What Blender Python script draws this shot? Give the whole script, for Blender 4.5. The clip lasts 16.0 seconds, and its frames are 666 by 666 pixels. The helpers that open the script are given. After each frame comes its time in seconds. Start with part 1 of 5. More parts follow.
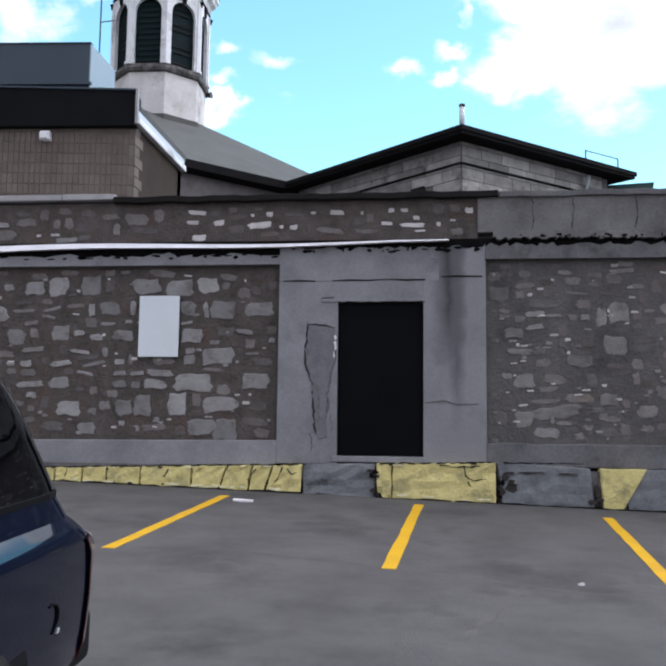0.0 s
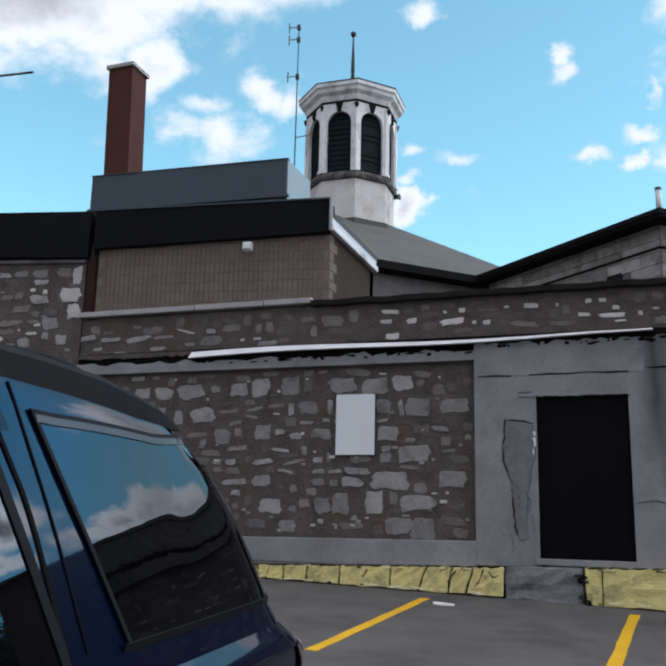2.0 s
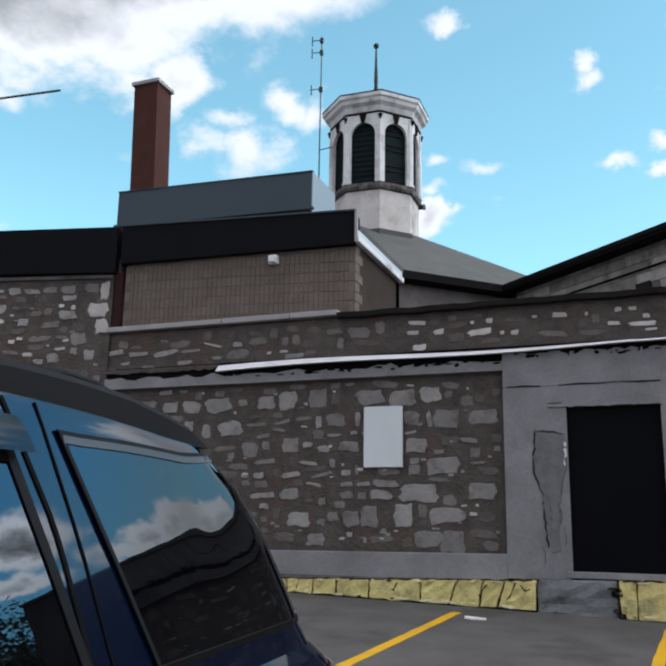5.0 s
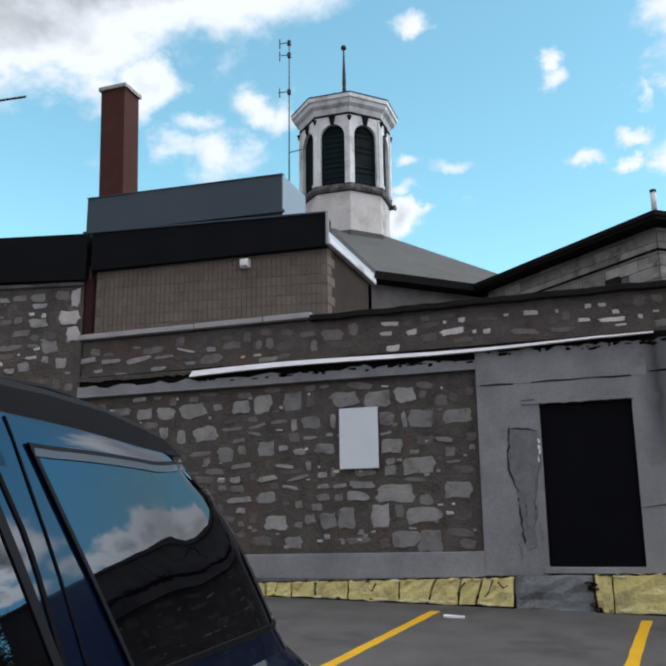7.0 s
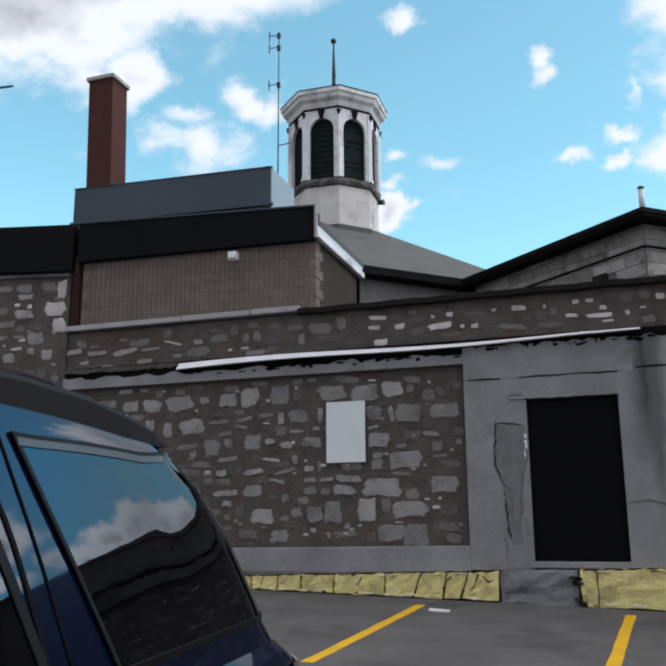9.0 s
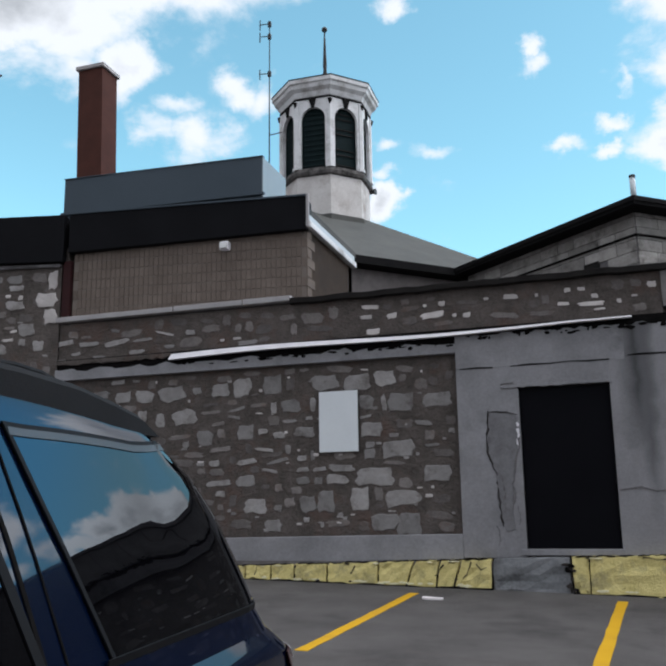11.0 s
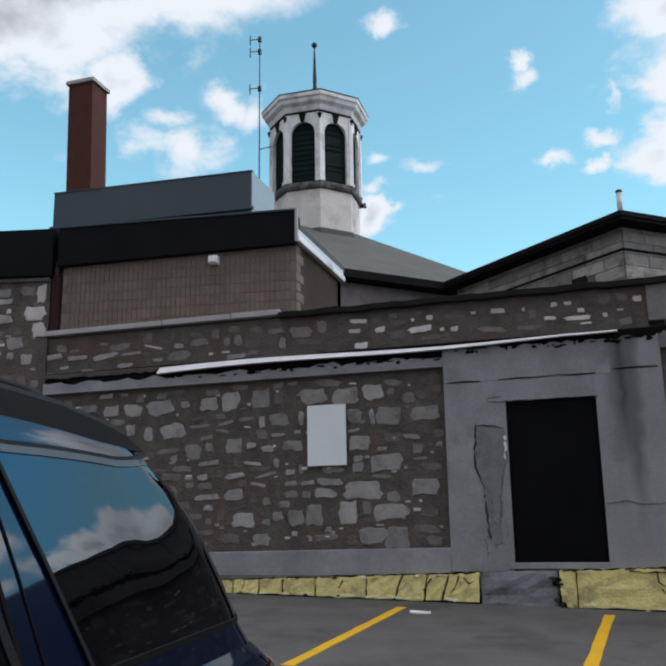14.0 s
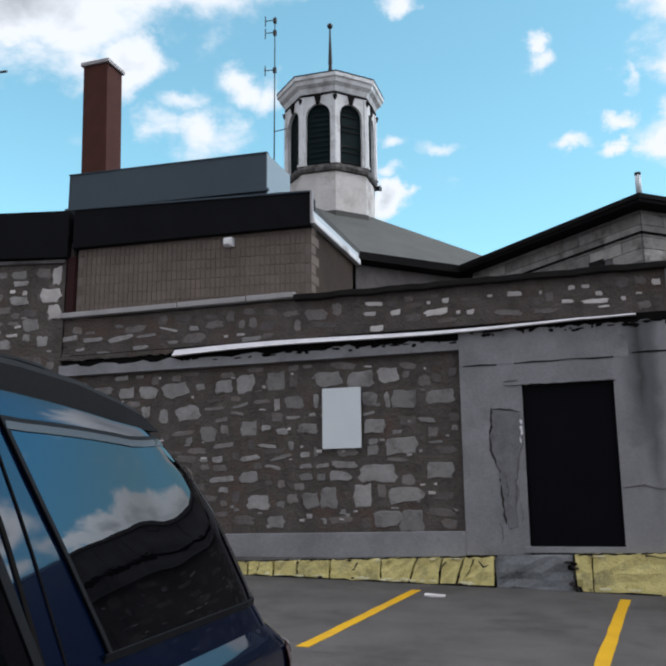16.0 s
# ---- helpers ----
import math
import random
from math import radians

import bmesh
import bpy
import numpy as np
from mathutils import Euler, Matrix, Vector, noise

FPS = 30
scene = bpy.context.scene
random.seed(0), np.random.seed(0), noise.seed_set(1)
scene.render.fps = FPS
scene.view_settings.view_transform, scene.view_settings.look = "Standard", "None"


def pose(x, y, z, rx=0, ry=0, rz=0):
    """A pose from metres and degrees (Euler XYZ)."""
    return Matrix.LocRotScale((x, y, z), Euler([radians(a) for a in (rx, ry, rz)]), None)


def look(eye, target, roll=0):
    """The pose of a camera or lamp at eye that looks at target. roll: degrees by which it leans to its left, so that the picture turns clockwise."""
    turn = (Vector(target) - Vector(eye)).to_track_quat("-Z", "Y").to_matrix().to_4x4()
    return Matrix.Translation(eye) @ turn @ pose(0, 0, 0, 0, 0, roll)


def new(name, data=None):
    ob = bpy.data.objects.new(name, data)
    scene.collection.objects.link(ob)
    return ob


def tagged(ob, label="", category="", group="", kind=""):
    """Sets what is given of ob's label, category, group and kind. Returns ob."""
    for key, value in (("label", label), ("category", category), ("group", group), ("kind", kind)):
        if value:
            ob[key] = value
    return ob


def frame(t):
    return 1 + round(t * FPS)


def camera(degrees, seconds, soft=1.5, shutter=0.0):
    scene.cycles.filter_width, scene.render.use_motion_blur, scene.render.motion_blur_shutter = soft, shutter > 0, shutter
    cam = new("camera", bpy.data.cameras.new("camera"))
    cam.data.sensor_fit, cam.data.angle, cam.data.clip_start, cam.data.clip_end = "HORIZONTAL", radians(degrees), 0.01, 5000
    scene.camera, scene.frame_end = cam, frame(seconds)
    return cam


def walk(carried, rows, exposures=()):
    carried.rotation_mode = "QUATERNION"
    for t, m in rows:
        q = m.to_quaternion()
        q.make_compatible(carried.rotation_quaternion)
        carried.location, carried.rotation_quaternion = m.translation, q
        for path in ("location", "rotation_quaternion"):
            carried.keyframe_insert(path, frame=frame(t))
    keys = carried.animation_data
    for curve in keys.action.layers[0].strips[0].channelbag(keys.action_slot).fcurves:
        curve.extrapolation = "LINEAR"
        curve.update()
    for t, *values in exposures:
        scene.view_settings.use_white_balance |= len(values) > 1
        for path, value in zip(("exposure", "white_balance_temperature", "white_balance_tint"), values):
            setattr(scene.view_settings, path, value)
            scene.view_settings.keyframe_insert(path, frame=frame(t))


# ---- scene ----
cam = camera(42.7, 16.0, soft=2.6)
PATH = [
    (0, (0.258, 0.655, 0.916), (0.033, 2.63, 1.13), 0.7),
    (0.2, (0.225, 0.725, 0.942), (-0.079, 2.681, 1.223), 0.6),
    (0.5, (0.215, 0.696, 0.925), (-0.133, 2.638, 1.251), 1.4),
    (1, (0.229, 0.663, 0.939), (-0.175, 2.59, 1.289), 1.0),
    (1.5, (0.239, 0.664, 0.943), (-0.203, 2.573, 1.346), 0.1),
    (1.8, (0.222, 0.651, 0.965), (-0.346, 2.527, 1.361), 0.7),
    (2, (0.217, 0.641, 0.953), (-0.437, 2.483, 1.377), 1.3),
    (2.2, (0.2, 0.655, 0.972), (-0.574, 2.446, 1.408), 1.2),
    (2.5, (0.177, 0.645, 0.963), (-0.718, 2.379, 1.4), 1.9),
    (3, (0.173, 0.67, 0.967), (-0.723, 2.409, 1.384), 1.0),
    (3.5, (0.183, 0.686, 0.985), (-0.688, 2.431, 1.427), 1.1),
    (4, (0.187, 0.681, 0.983), (-0.684, 2.428, 1.418), 1.0),
    (4.5, (0.185, 0.682, 0.979), (-0.617, 2.463, 1.409), 1.1),
    (5, (0.2, 0.67, 0.975), (-0.51, 2.485, 1.423), 1.0),
    (5.2, (0.206, 0.673, 0.976), (-0.482, 2.501, 1.406), 0.8),
    (7.3, (0.214, 0.66, 0.983), (-0.439, 2.496, 1.436), -0.7),
    (7.5, (0.204, 0.686, 0.982), (-0.455, 2.521, 1.429), -0.5),
    (8, (0.204, 0.683, 0.981), (-0.449, 2.524, 1.414), -0.3),
    (8.5, (0.195, 0.696, 0.98), (-0.467, 2.53, 1.428), -0.6),
    (9, (0.201, 0.685, 0.977), (-0.425, 2.533, 1.416), -0.4),
    (11.5, (0.201, 0.698, 0.972), (-0.4, 2.561, 1.384), -1.0),
    (12, (0.205, 0.75, 0.975), (-0.161, 2.674, 1.385), -1.8),
    (12.2, (0.213, 0.735, 0.98), (-0.047, 2.678, 1.377), -1.7),
    (12.5, (0.233, 0.65, 0.984), (-0.047, 2.59, 1.379), -1.3),
    (13, (0.248, 0.683, 0.972), (-0.159, 2.594, 1.396), -1.2),
    (13.5, (0.236, 0.671, 0.973), (-0.27, 2.556, 1.407), -0.6),
    (14, (0.241, 0.661, 0.972), (-0.346, 2.52, 1.418), -0.9),
    (14.5, (0.227, 0.676, 0.972), (-0.445, 2.508, 1.411), -1.0),
    (15, (0.225, 0.69, 0.974), (-0.414, 2.533, 1.419), -1.1),
    (15.5, (0.221, 0.695, 0.971), (-0.408, 2.545, 1.398), -1.0),
    (16, (0.214, 0.704, 0.969), (-0.408, 2.56, 1.378), -0.5),
]
walk(cam, [(t, look(eye, target, roll)) for t, eye, target, roll in PATH],
     [(0, -0.2, 5750, 14), (0.8, -0.45, 5800, 11), (1.6, -0.55, 5800, 10.5), (2.4, -0.62, 5900, 10.5), (5.0, -0.55, 5950, 10.5), (9.0, -0.6, 5950, 10.5), (11.5, -0.58, 5950, 10.5), (12.5, -0.72, 6050, 10.5), (13.6, -0.74, 5950, 10.5), (15.0, -0.64, 5950, 10.5), (16.0, -0.6, 5950, 10.5)])

# ---- world, sun and exposure ----
SUN_AZ, SUN_EL = 90.0, 48.0          # degrees to the right of straight ahead, degrees up
world = bpy.data.worlds.new("sky")
scene.world = world
world.use_nodes = True
wn, wl = world.node_tree.nodes, world.node_tree.links
wn.clear()


def wnode(kind, **props):
    n = wn.new(kind)
    for k, v in props.items():
        if k == "operation":
            n.operation = v
        elif k == "clamp":
            n.use_clamp = v
    return n


def wmath(op, a, b=None, clamp=False):
    n = wnode("ShaderNodeMath", operation=op, clamp=clamp)
    for i, v in enumerate((a, b)):
        if v is None:
            continue
        if isinstance(v, (int, float)):
            n.inputs[i].default_value = v
        else:
            wl.new(v, n.inputs[i])
    return n.outputs[0]


sky = wn.new("ShaderNodeTexSky")
sky.sky_type = "NISHITA"
sky.sun_disc = False
sky.sun_elevation = radians(SUN_EL)
sky.sun_rotation = radians(SUN_AZ)
sky.air_density, sky.dust_density, sky.ozone_density = 1.0, 0.5, 1.6
coord = wn.new("ShaderNodeTexCoord")
ray = coord.outputs["Generated"]
sep = wn.new("ShaderNodeSeparateXYZ")
wl.new(ray, sep.inputs[0])
# clouds lie on a flat layer: the direction is spread over it
high = wmath("ADD", wmath("MAXIMUM", sep.outputs[2], 0.0), 0.22)
flat = wn.new("ShaderNodeCombineXYZ")
wl.new(wmath("DIVIDE", sep.outputs[0], high), flat.inputs[0])
wl.new(wmath("DIVIDE", sep.outputs[1], high), flat.inputs[1])
flat.inputs[2].default_value = 0.37


def wnoise(scale, detail, rough, vec, distort=0.0):
    n = wn.new("ShaderNodeTexNoise")
    n.inputs["Scale"].default_value, n.inputs["Detail"].default_value = scale, detail
    n.inputs["Roughness"].default_value, n.inputs["Distortion"].default_value = rough, distort
    wl.new(vec, n.inputs["Vector"])
    return n.outputs["Fac"]


fluff = wnoise(7.5, 9.0, 0.60, flat.outputs[0], 0.15)
broad = wnoise(1.15, 3.0, 0.5, flat.outputs[0])


# the ray as degrees right of straight ahead and degrees up, stirred by noise so that cloud edges billow
angle = wn.new("ShaderNodeCombineXYZ")
wl.new(wmath("MULTIPLY", wmath("ARCTAN2", sep.outputs[0], sep.outputs[1]), 57.2958), angle.inputs[0])
wl.new(wmath("MULTIPLY", wmath("ARCSINE", sep.outputs[2]), 57.2958), angle.inputs[1])
warp = wn.new("ShaderNodeTexNoise")
warp.inputs["Scale"].default_value, warp.inputs["Detail"].default_value, warp.inputs["Roughness"].default_value = 16.0, 6.0, 0.62
wl.new(ray, warp.inputs["Vector"])
shift = wn.new("ShaderNodeVectorMath")
shift.operation = "MULTIPLY_ADD"
wl.new(warp.outputs["Color"], shift.inputs[0])
shift.inputs[1].default_value = (4.4, 3.6, 0.0)
wl.new(angle.outputs[0], shift.inputs[2])


def bank(az, el, wide, tall, weight):
    """A cloud bank round a direction: degrees right of straight ahead, degrees up, half width and half height in degrees."""
    d = wn.new("ShaderNodeVectorMath")
    d.operation = "SUBTRACT"
    wl.new(shift.outputs[0], d.inputs[0])
    d.inputs[1].default_value = (az + 2.2, el + 1.8, 0.0)
    q = wn.new("ShaderNodeVectorMath")
    q.operation = "MULTIPLY"
    wl.new(d.outputs[0], q.inputs[0])
    q.inputs[1].default_value = (1 / wide, 1 / tall, 0.0)
    r = wn.new("ShaderNodeVectorMath")
    r.operation = "LENGTH"
    wl.new(q.outputs[0], r.inputs[0])
    m = wn.new("ShaderNodeMapRange")
    m.interpolation_type = "SMOOTHSTEP"
    wl.new(r.outputs["Value"], m.inputs["Value"])
    m.inputs["From Min"].default_value, m.inputs["From Max"].default_value = 2.0, 0.0
    m.inputs["To Min"].default_value, m.inputs["To Max"].default_value = 0.0, weight
    return m.outputs["Result"]


BANKS = [
    (-47.8, 31.7, 11.4, 2.9, 1.45), (-45.5, 36.4, 19.0, 4.6, 1.60), (-34.1, 33.6, 10.00, 1.70, 0.85),
    (-48.6, 28.1, 6.20, 1.80, 0.66), (-45.8, 25.9, 2.50, 1.20, 0.42), (-39.0, 28.2, 4.20, 2.00, 0.50),
    (-32.8, 28.4, 1.87, 1.79, 0.74), (-30.9, 25.0, 1.48, 1.17, 0.56), (-27.5, 24.6, 3.00, 1.50, 0.70),
    (-24.9, 27.7, 1.56, 1.01, 0.62), (-23.1, 27.6, 1.25, 1.17, 0.56), (-29.3, 26.5, 1.64, 0.78, 0.48),
    (-46.3, 18.1, 1.87, 1.17, 0.80), (-14.3, 20.8, 1.25, 1.09, 1.00), (-13.9, 22.4, 1.09, 0.62, 0.62),
    (-14.2, 24.5, 1.17, 0.55, 0.55), (-10.4, 23.9, 1.72, 0.55, 0.34), (-13.4, 32.7, 1.17, 0.70, 0.58),
    (-28.8, 31.3, 1.56, 0.47, 0.34), (-3.6, 29.7, 0.80, 0.66, 0.56), (-3.1, 28.7, 0.95, 0.60, 0.50),
    (2.4, 26.7, 0.55, 1.17, 0.50), (1.6, 24.4, 0.86, 0.55, 0.58), (-1.5, 23.3, 1.25, 0.47, 0.44), (1.1, 22.7, 1.17, 0.62, 0.70),
    (4.7, 22.4, 1.79, 1.17, 0.85), (7.9, 23.5, 4.10, 2.20, 0.85), (6.8, 27.1, 3.00, 1.80, 0.80), (11.0, 22.3, 3.40, 2.70, 0.85),
    (11.7, 28.0, 7.10, 3.40, 0.90), (6.9, 30.8, 3.30, 1.80, 0.80), (13.3, 25.4, 3.80, 4.90, 0.90), (4.5, 24.3, 1.25, 0.78, 0.60),
    # low cumulus further round to the right, which the car's glass mirrors
    (23.5, 18.2, 2.4, 1.1, 1.0), (27.0, 18.0, 2.2, 0.9, 0.85), (31.0, 17.0, 2.6, 0.8, 0.7),
    (37.0, 19.6, 3.4, 1.6, 1.25), (42.5, 20.2, 3.8, 2.0, 1.3), (40.0, 16.2, 5.0, 0.9, 0.9), (24.0, 25.5, 2.0, 1.0, 0.6),
]
total = None
for row in BANKS:
    b = bank(*row)
    total = b if total is None else wmath("MAXIMUM", total, b)
# a clear stretch ahead with its own banks; elsewhere unseen thick broken cumulus, added to dim and grey the light
ahead = bank(-6.0, 18.0, 42.0, 21.0, 1.0)
loose = wmath("MULTIPLY", wmath("SUBTRACT", 1.0, wmath("MULTIPLY", ahead, 2.2, True)), wmath("ADD", wmath("MULTIPLY", broad, 1.9), 0.12))
dens = wmath("ADD", wmath("MAXIMUM", total, loose), wmath("MULTIPLY", wmath("SUBTRACT", fluff, 0.5), 1.25))
cover = wn.new("ShaderNodeMapRange")
cover.interpolation_type = "SMOOTHSTEP"
wl.new(dens, cover.inputs["Value"])
cover.inputs["From Min"].default_value, cover.inputs["From Max"].default_value = 0.16, 0.62
thick = wn.new("ShaderNodeMapRange")
wl.new(dens, thick.inputs["Value"])
thick.inputs["From Min"].default_value, thick.inputs["From Max"].default_value = 0.78, 1.40
tone = wn.new("ShaderNodeMix")
tone.data_type = "RGBA"
wl.new(thick.outputs[0], tone.inputs["Factor"])
tone.inputs["A"].default_value, tone.inputs["B"].default_value = (14.8, 14.8, 14.6, 1), (6.4, 6.5, 6.6, 1)
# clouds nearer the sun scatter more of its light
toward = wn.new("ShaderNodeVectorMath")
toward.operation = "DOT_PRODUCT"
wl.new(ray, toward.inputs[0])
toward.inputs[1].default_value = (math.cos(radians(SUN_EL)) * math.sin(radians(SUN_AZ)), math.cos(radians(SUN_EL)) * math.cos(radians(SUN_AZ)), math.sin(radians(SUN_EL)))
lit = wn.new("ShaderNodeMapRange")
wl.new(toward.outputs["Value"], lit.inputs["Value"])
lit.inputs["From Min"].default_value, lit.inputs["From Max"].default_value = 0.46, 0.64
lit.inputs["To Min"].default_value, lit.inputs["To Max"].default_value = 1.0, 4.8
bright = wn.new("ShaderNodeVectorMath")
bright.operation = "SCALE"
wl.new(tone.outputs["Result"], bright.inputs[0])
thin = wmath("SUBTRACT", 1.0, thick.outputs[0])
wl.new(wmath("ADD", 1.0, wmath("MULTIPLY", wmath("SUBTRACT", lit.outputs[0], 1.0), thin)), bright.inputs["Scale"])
tint = wn.new("ShaderNodeMix")
tint.data_type, tint.blend_type = "RGBA", "MULTIPLY"
tint.inputs["Factor"].default_value = 1.0
wl.new(sky.outputs[0], tint.inputs["A"])
tint.inputs["B"].default_value = (3.85, 4.8, 3.5, 1)
mixed = wn.new("ShaderNodeMix")
mixed.data_type = "RGBA"
wl.new(cover.outputs[0], mixed.inputs["Factor"])
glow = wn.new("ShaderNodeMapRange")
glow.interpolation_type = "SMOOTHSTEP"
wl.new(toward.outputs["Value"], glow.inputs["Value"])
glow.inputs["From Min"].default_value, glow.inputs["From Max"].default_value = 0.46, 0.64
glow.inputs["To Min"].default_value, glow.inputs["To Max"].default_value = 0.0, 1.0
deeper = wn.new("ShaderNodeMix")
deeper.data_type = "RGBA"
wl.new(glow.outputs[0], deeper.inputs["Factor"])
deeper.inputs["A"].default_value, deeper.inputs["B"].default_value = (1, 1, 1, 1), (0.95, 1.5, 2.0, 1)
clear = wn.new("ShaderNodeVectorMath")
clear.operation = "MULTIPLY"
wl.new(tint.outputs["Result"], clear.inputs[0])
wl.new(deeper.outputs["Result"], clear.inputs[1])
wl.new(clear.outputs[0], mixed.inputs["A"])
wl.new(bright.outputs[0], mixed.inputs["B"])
back = wn.new("ShaderNodeBackground")
back.inputs["Strength"].default_value = 0.1
wl.new(mixed.outputs["Result"], back.inputs["Color"])
wout = wn.new("ShaderNodeOutputWorld")
wl.new(back.outputs[0], wout.inputs["Surface"])

sun = new("sun", bpy.data.lights.new("sun", "SUN"))
sun.data.energy, sun.data.angle, sun.data.color = 0.75, radians(12), (1.0, 0.87, 0.72)
_a, _e = radians(SUN_AZ), radians(SUN_EL)
sun.matrix_world = look((math.sin(_a) * 40, 40 * math.cos(_a), 40 * math.tan(_e)), (0, 0, 0))
scene.view_settings.exposure = 0.0


# ---- materials ----
def material(name, dark, light, rough=0.85, scale=3.0, fine=40.0, bump=0.3, metal=0.0, coat=0.0, grime=None, spread=0.5, each=0.0, ior=1.5, depth=0.01, gloss=None, streaks=()):
    """A surface of two tones mixed by broad and fine noise, with fine relief. grime: a third tone in stains. each: how far each piece differs."""
    m = bpy.data.materials.new(name)
    m.use_nodes = True
    n, l = m.node_tree.nodes, m.node_tree.links
    p = n["Principled BSDF"]
    tc = n.new("ShaderNodeTexCoord")
    geo = n.new("ShaderNodeNewGeometry")
    where = geo.outputs["Position"]

    def noise_at(s, d, r=0.6):
        t = n.new("ShaderNodeTexNoise")
        t.inputs["Scale"].default_value, t.inputs["Detail"].default_value, t.inputs["Roughness"].default_value = s, d, r
        l.new(where, t.inputs["Vector"])
        return t.outputs["Fac"]

    def ramp(v, lo, hi):
        t = n.new("ShaderNodeMapRange")
        l.new(v, t.inputs["Value"])
        t.inputs["From Min"].default_value, t.inputs["From Max"].default_value = lo, hi
        return t.outputs[0]

    def mix(f, a, b, kind="MIX"):
        t = n.new("ShaderNodeMix")
        t.data_type, t.blend_type = "RGBA", kind
        for sock, v in ((t.inputs["Factor"], f), (t.inputs["A"], a), (t.inputs["B"], b)):
            if isinstance(v, float):
                sock.default_value = v
            elif isinstance(v, tuple):
                sock.default_value = (*v, 1)
            else:
                l.new(v, sock)
        return t.outputs["Result"]

    big, small = noise_at(scale, 5.0), noise_at(fine, 4.0, 0.7)
    col = mix(ramp(big, 0.5 - spread / 2, 0.5 + spread / 2), dark, light)
    col = mix(0.35, col, mix(ramp(small, 0.3, 0.7), dark, light))
    if grime:
        col = mix(ramp(noise_at(scale * 0.45, 6.0, 0.7), 0.52, 0.72), col, grime)
    for x, half, low, tone in streaks:
        # a run-down stain: centre and half width along the wall, lower end
        xyz = n.new("ShaderNodeSeparateXYZ")
        l.new(where, xyz.inputs[0])
        off = n.new("ShaderNodeMath")
        off.operation = "SUBTRACT"
        l.new(xyz.outputs[0], off.inputs[0])
        off.inputs[1].default_value = x
        wob = n.new("ShaderNodeMath")
        wob.operation = "MULTIPLY_ADD"
        l.new(noise_at(3.0, 4.0), wob.inputs[0])
        wob.inputs[1].default_value = 0.16
        l.new(off.outputs[0], wob.inputs[2])
        mag = n.new("ShaderNodeMath")
        mag.operation = "ABSOLUTE"
        sh = n.new("ShaderNodeMath")
        sh.operation = "SUBTRACT"
        l.new(wob.outputs[0], sh.inputs[0])
        sh.inputs[1].default_value = 0.08
        l.new(sh.outputs[0], mag.inputs[0])
        across = ramp(mag.outputs[0], half, 0.0)
        down = ramp(xyz.outputs[2], low, low + 0.9)
        both = n.new("ShaderNodeMath")
        both.operation = "MULTIPLY"
        l.new(across, both.inputs[0])
        l.new(down, both.inputs[1])
        col = mix(both.outputs[0], col, tone)
    if each:
        info = n.new("ShaderNodeObjectInfo")
        v = n.new("ShaderNodeMapRange")
        l.new(info.outputs["Random"], v.inputs["Value"])
        v.inputs["To Min"].default_value, v.inputs["To Max"].default_value = 1 - each, 1 + each
        c = n.new("ShaderNodeCombineXYZ")
        for i in range(3):
            l.new(v.outputs[0], c.inputs[i])
        col = mix(1.0, col, c.outputs[0], "MULTIPLY")
    l.new(col, p.inputs["Base Color"])
    if rough > 0.3:
        rr = n.new("ShaderNodeMapRange")
        l.new(small, rr.inputs["Value"])
        rr.inputs["To Min"].default_value, rr.inputs["To Max"].default_value = rough - 0.12, min(rough + 0.12, 1.0)
        l.new(rr.outputs[0], p.inputs["Roughness"])
    else:
        p.inputs["Roughness"].default_value = rough
    p.inputs["Metallic"].default_value = metal
    p.inputs["IOR"].default_value = ior
    p.inputs["Coat Weight"].default_value = coat
    p.inputs["Coat IOR"].default_value = 1.5
    p.inputs["Specular IOR Level"].default_value = (0.18 if rough > 0.45 and not metal else 0.5) if gloss is None else gloss
    if bump:
        b = n.new("ShaderNodeBump")
        b.inputs["Strength"].default_value, b.inputs["Distance"].default_value = bump, depth
        s = n.new("ShaderNodeMath")
        s.operation = "ADD"
        l.new(small, s.inputs[0])
        l.new(big, s.inputs[1])
        l.new(s.outputs[0], b.inputs["Height"])
        l.new(b.outputs[0], p.inputs["Normal"])
    return m


ASPHALT = material("asphalt", (0.060, 0.056, 0.055), (0.122, 0.114, 0.112), 0.9, 1.6, 85.0, 1.0, grime=(0.050, 0.047, 0.047), spread=0.45, depth=0.012)
MORTAR = material("mortar", (0.041, 0.036, 0.032), (0.136, 0.116, 0.107), 0.95, 3.4, 24.0, 1.0, grime=(0.104, 0.069, 0.057), depth=0.035)
MORTAR_GREY = material("grey_mortar", (0.059, 0.053, 0.051), (0.146, 0.135, 0.129), 0.95, 2.2, 20.0, 0.9, grime=(0.049, 0.045, 0.045), depth=0.03)
STONE = material("limestone", (0.165, 0.152, 0.149), (0.306, 0.293, 0.289), 0.9, 7.0, 45.0, 0.7, grime=(0.102, 0.087, 0.080), each=0.3)
STONE_DULL = material("mortar_smeared_stone", (0.086, 0.076, 0.073), (0.198, 0.179, 0.172), 0.95, 6.0, 40.0, 0.8, grime=(0.123, 0.094, 0.081), each=0.35)
STONE_MID = material("grimy_limestone", (0.108, 0.099, 0.096), (0.219, 0.206, 0.200), 0.95, 6.0, 40.0, 0.8, grime=(0.083, 0.072, 0.068), each=0.35)
STONE_PALE = material("pale_limestone", (0.365, 0.333, 0.324), (0.557, 0.520, 0.506), 0.9, 7.0, 45.0, 0.6, each=0.2)
CONCRETE = material("concrete", (0.152, 0.149, 0.157), (0.275, 0.270, 0.284), 0.9, 1.7, 26.0, 0.5, grime=(0.103, 0.100, 0.105), spread=0.4)
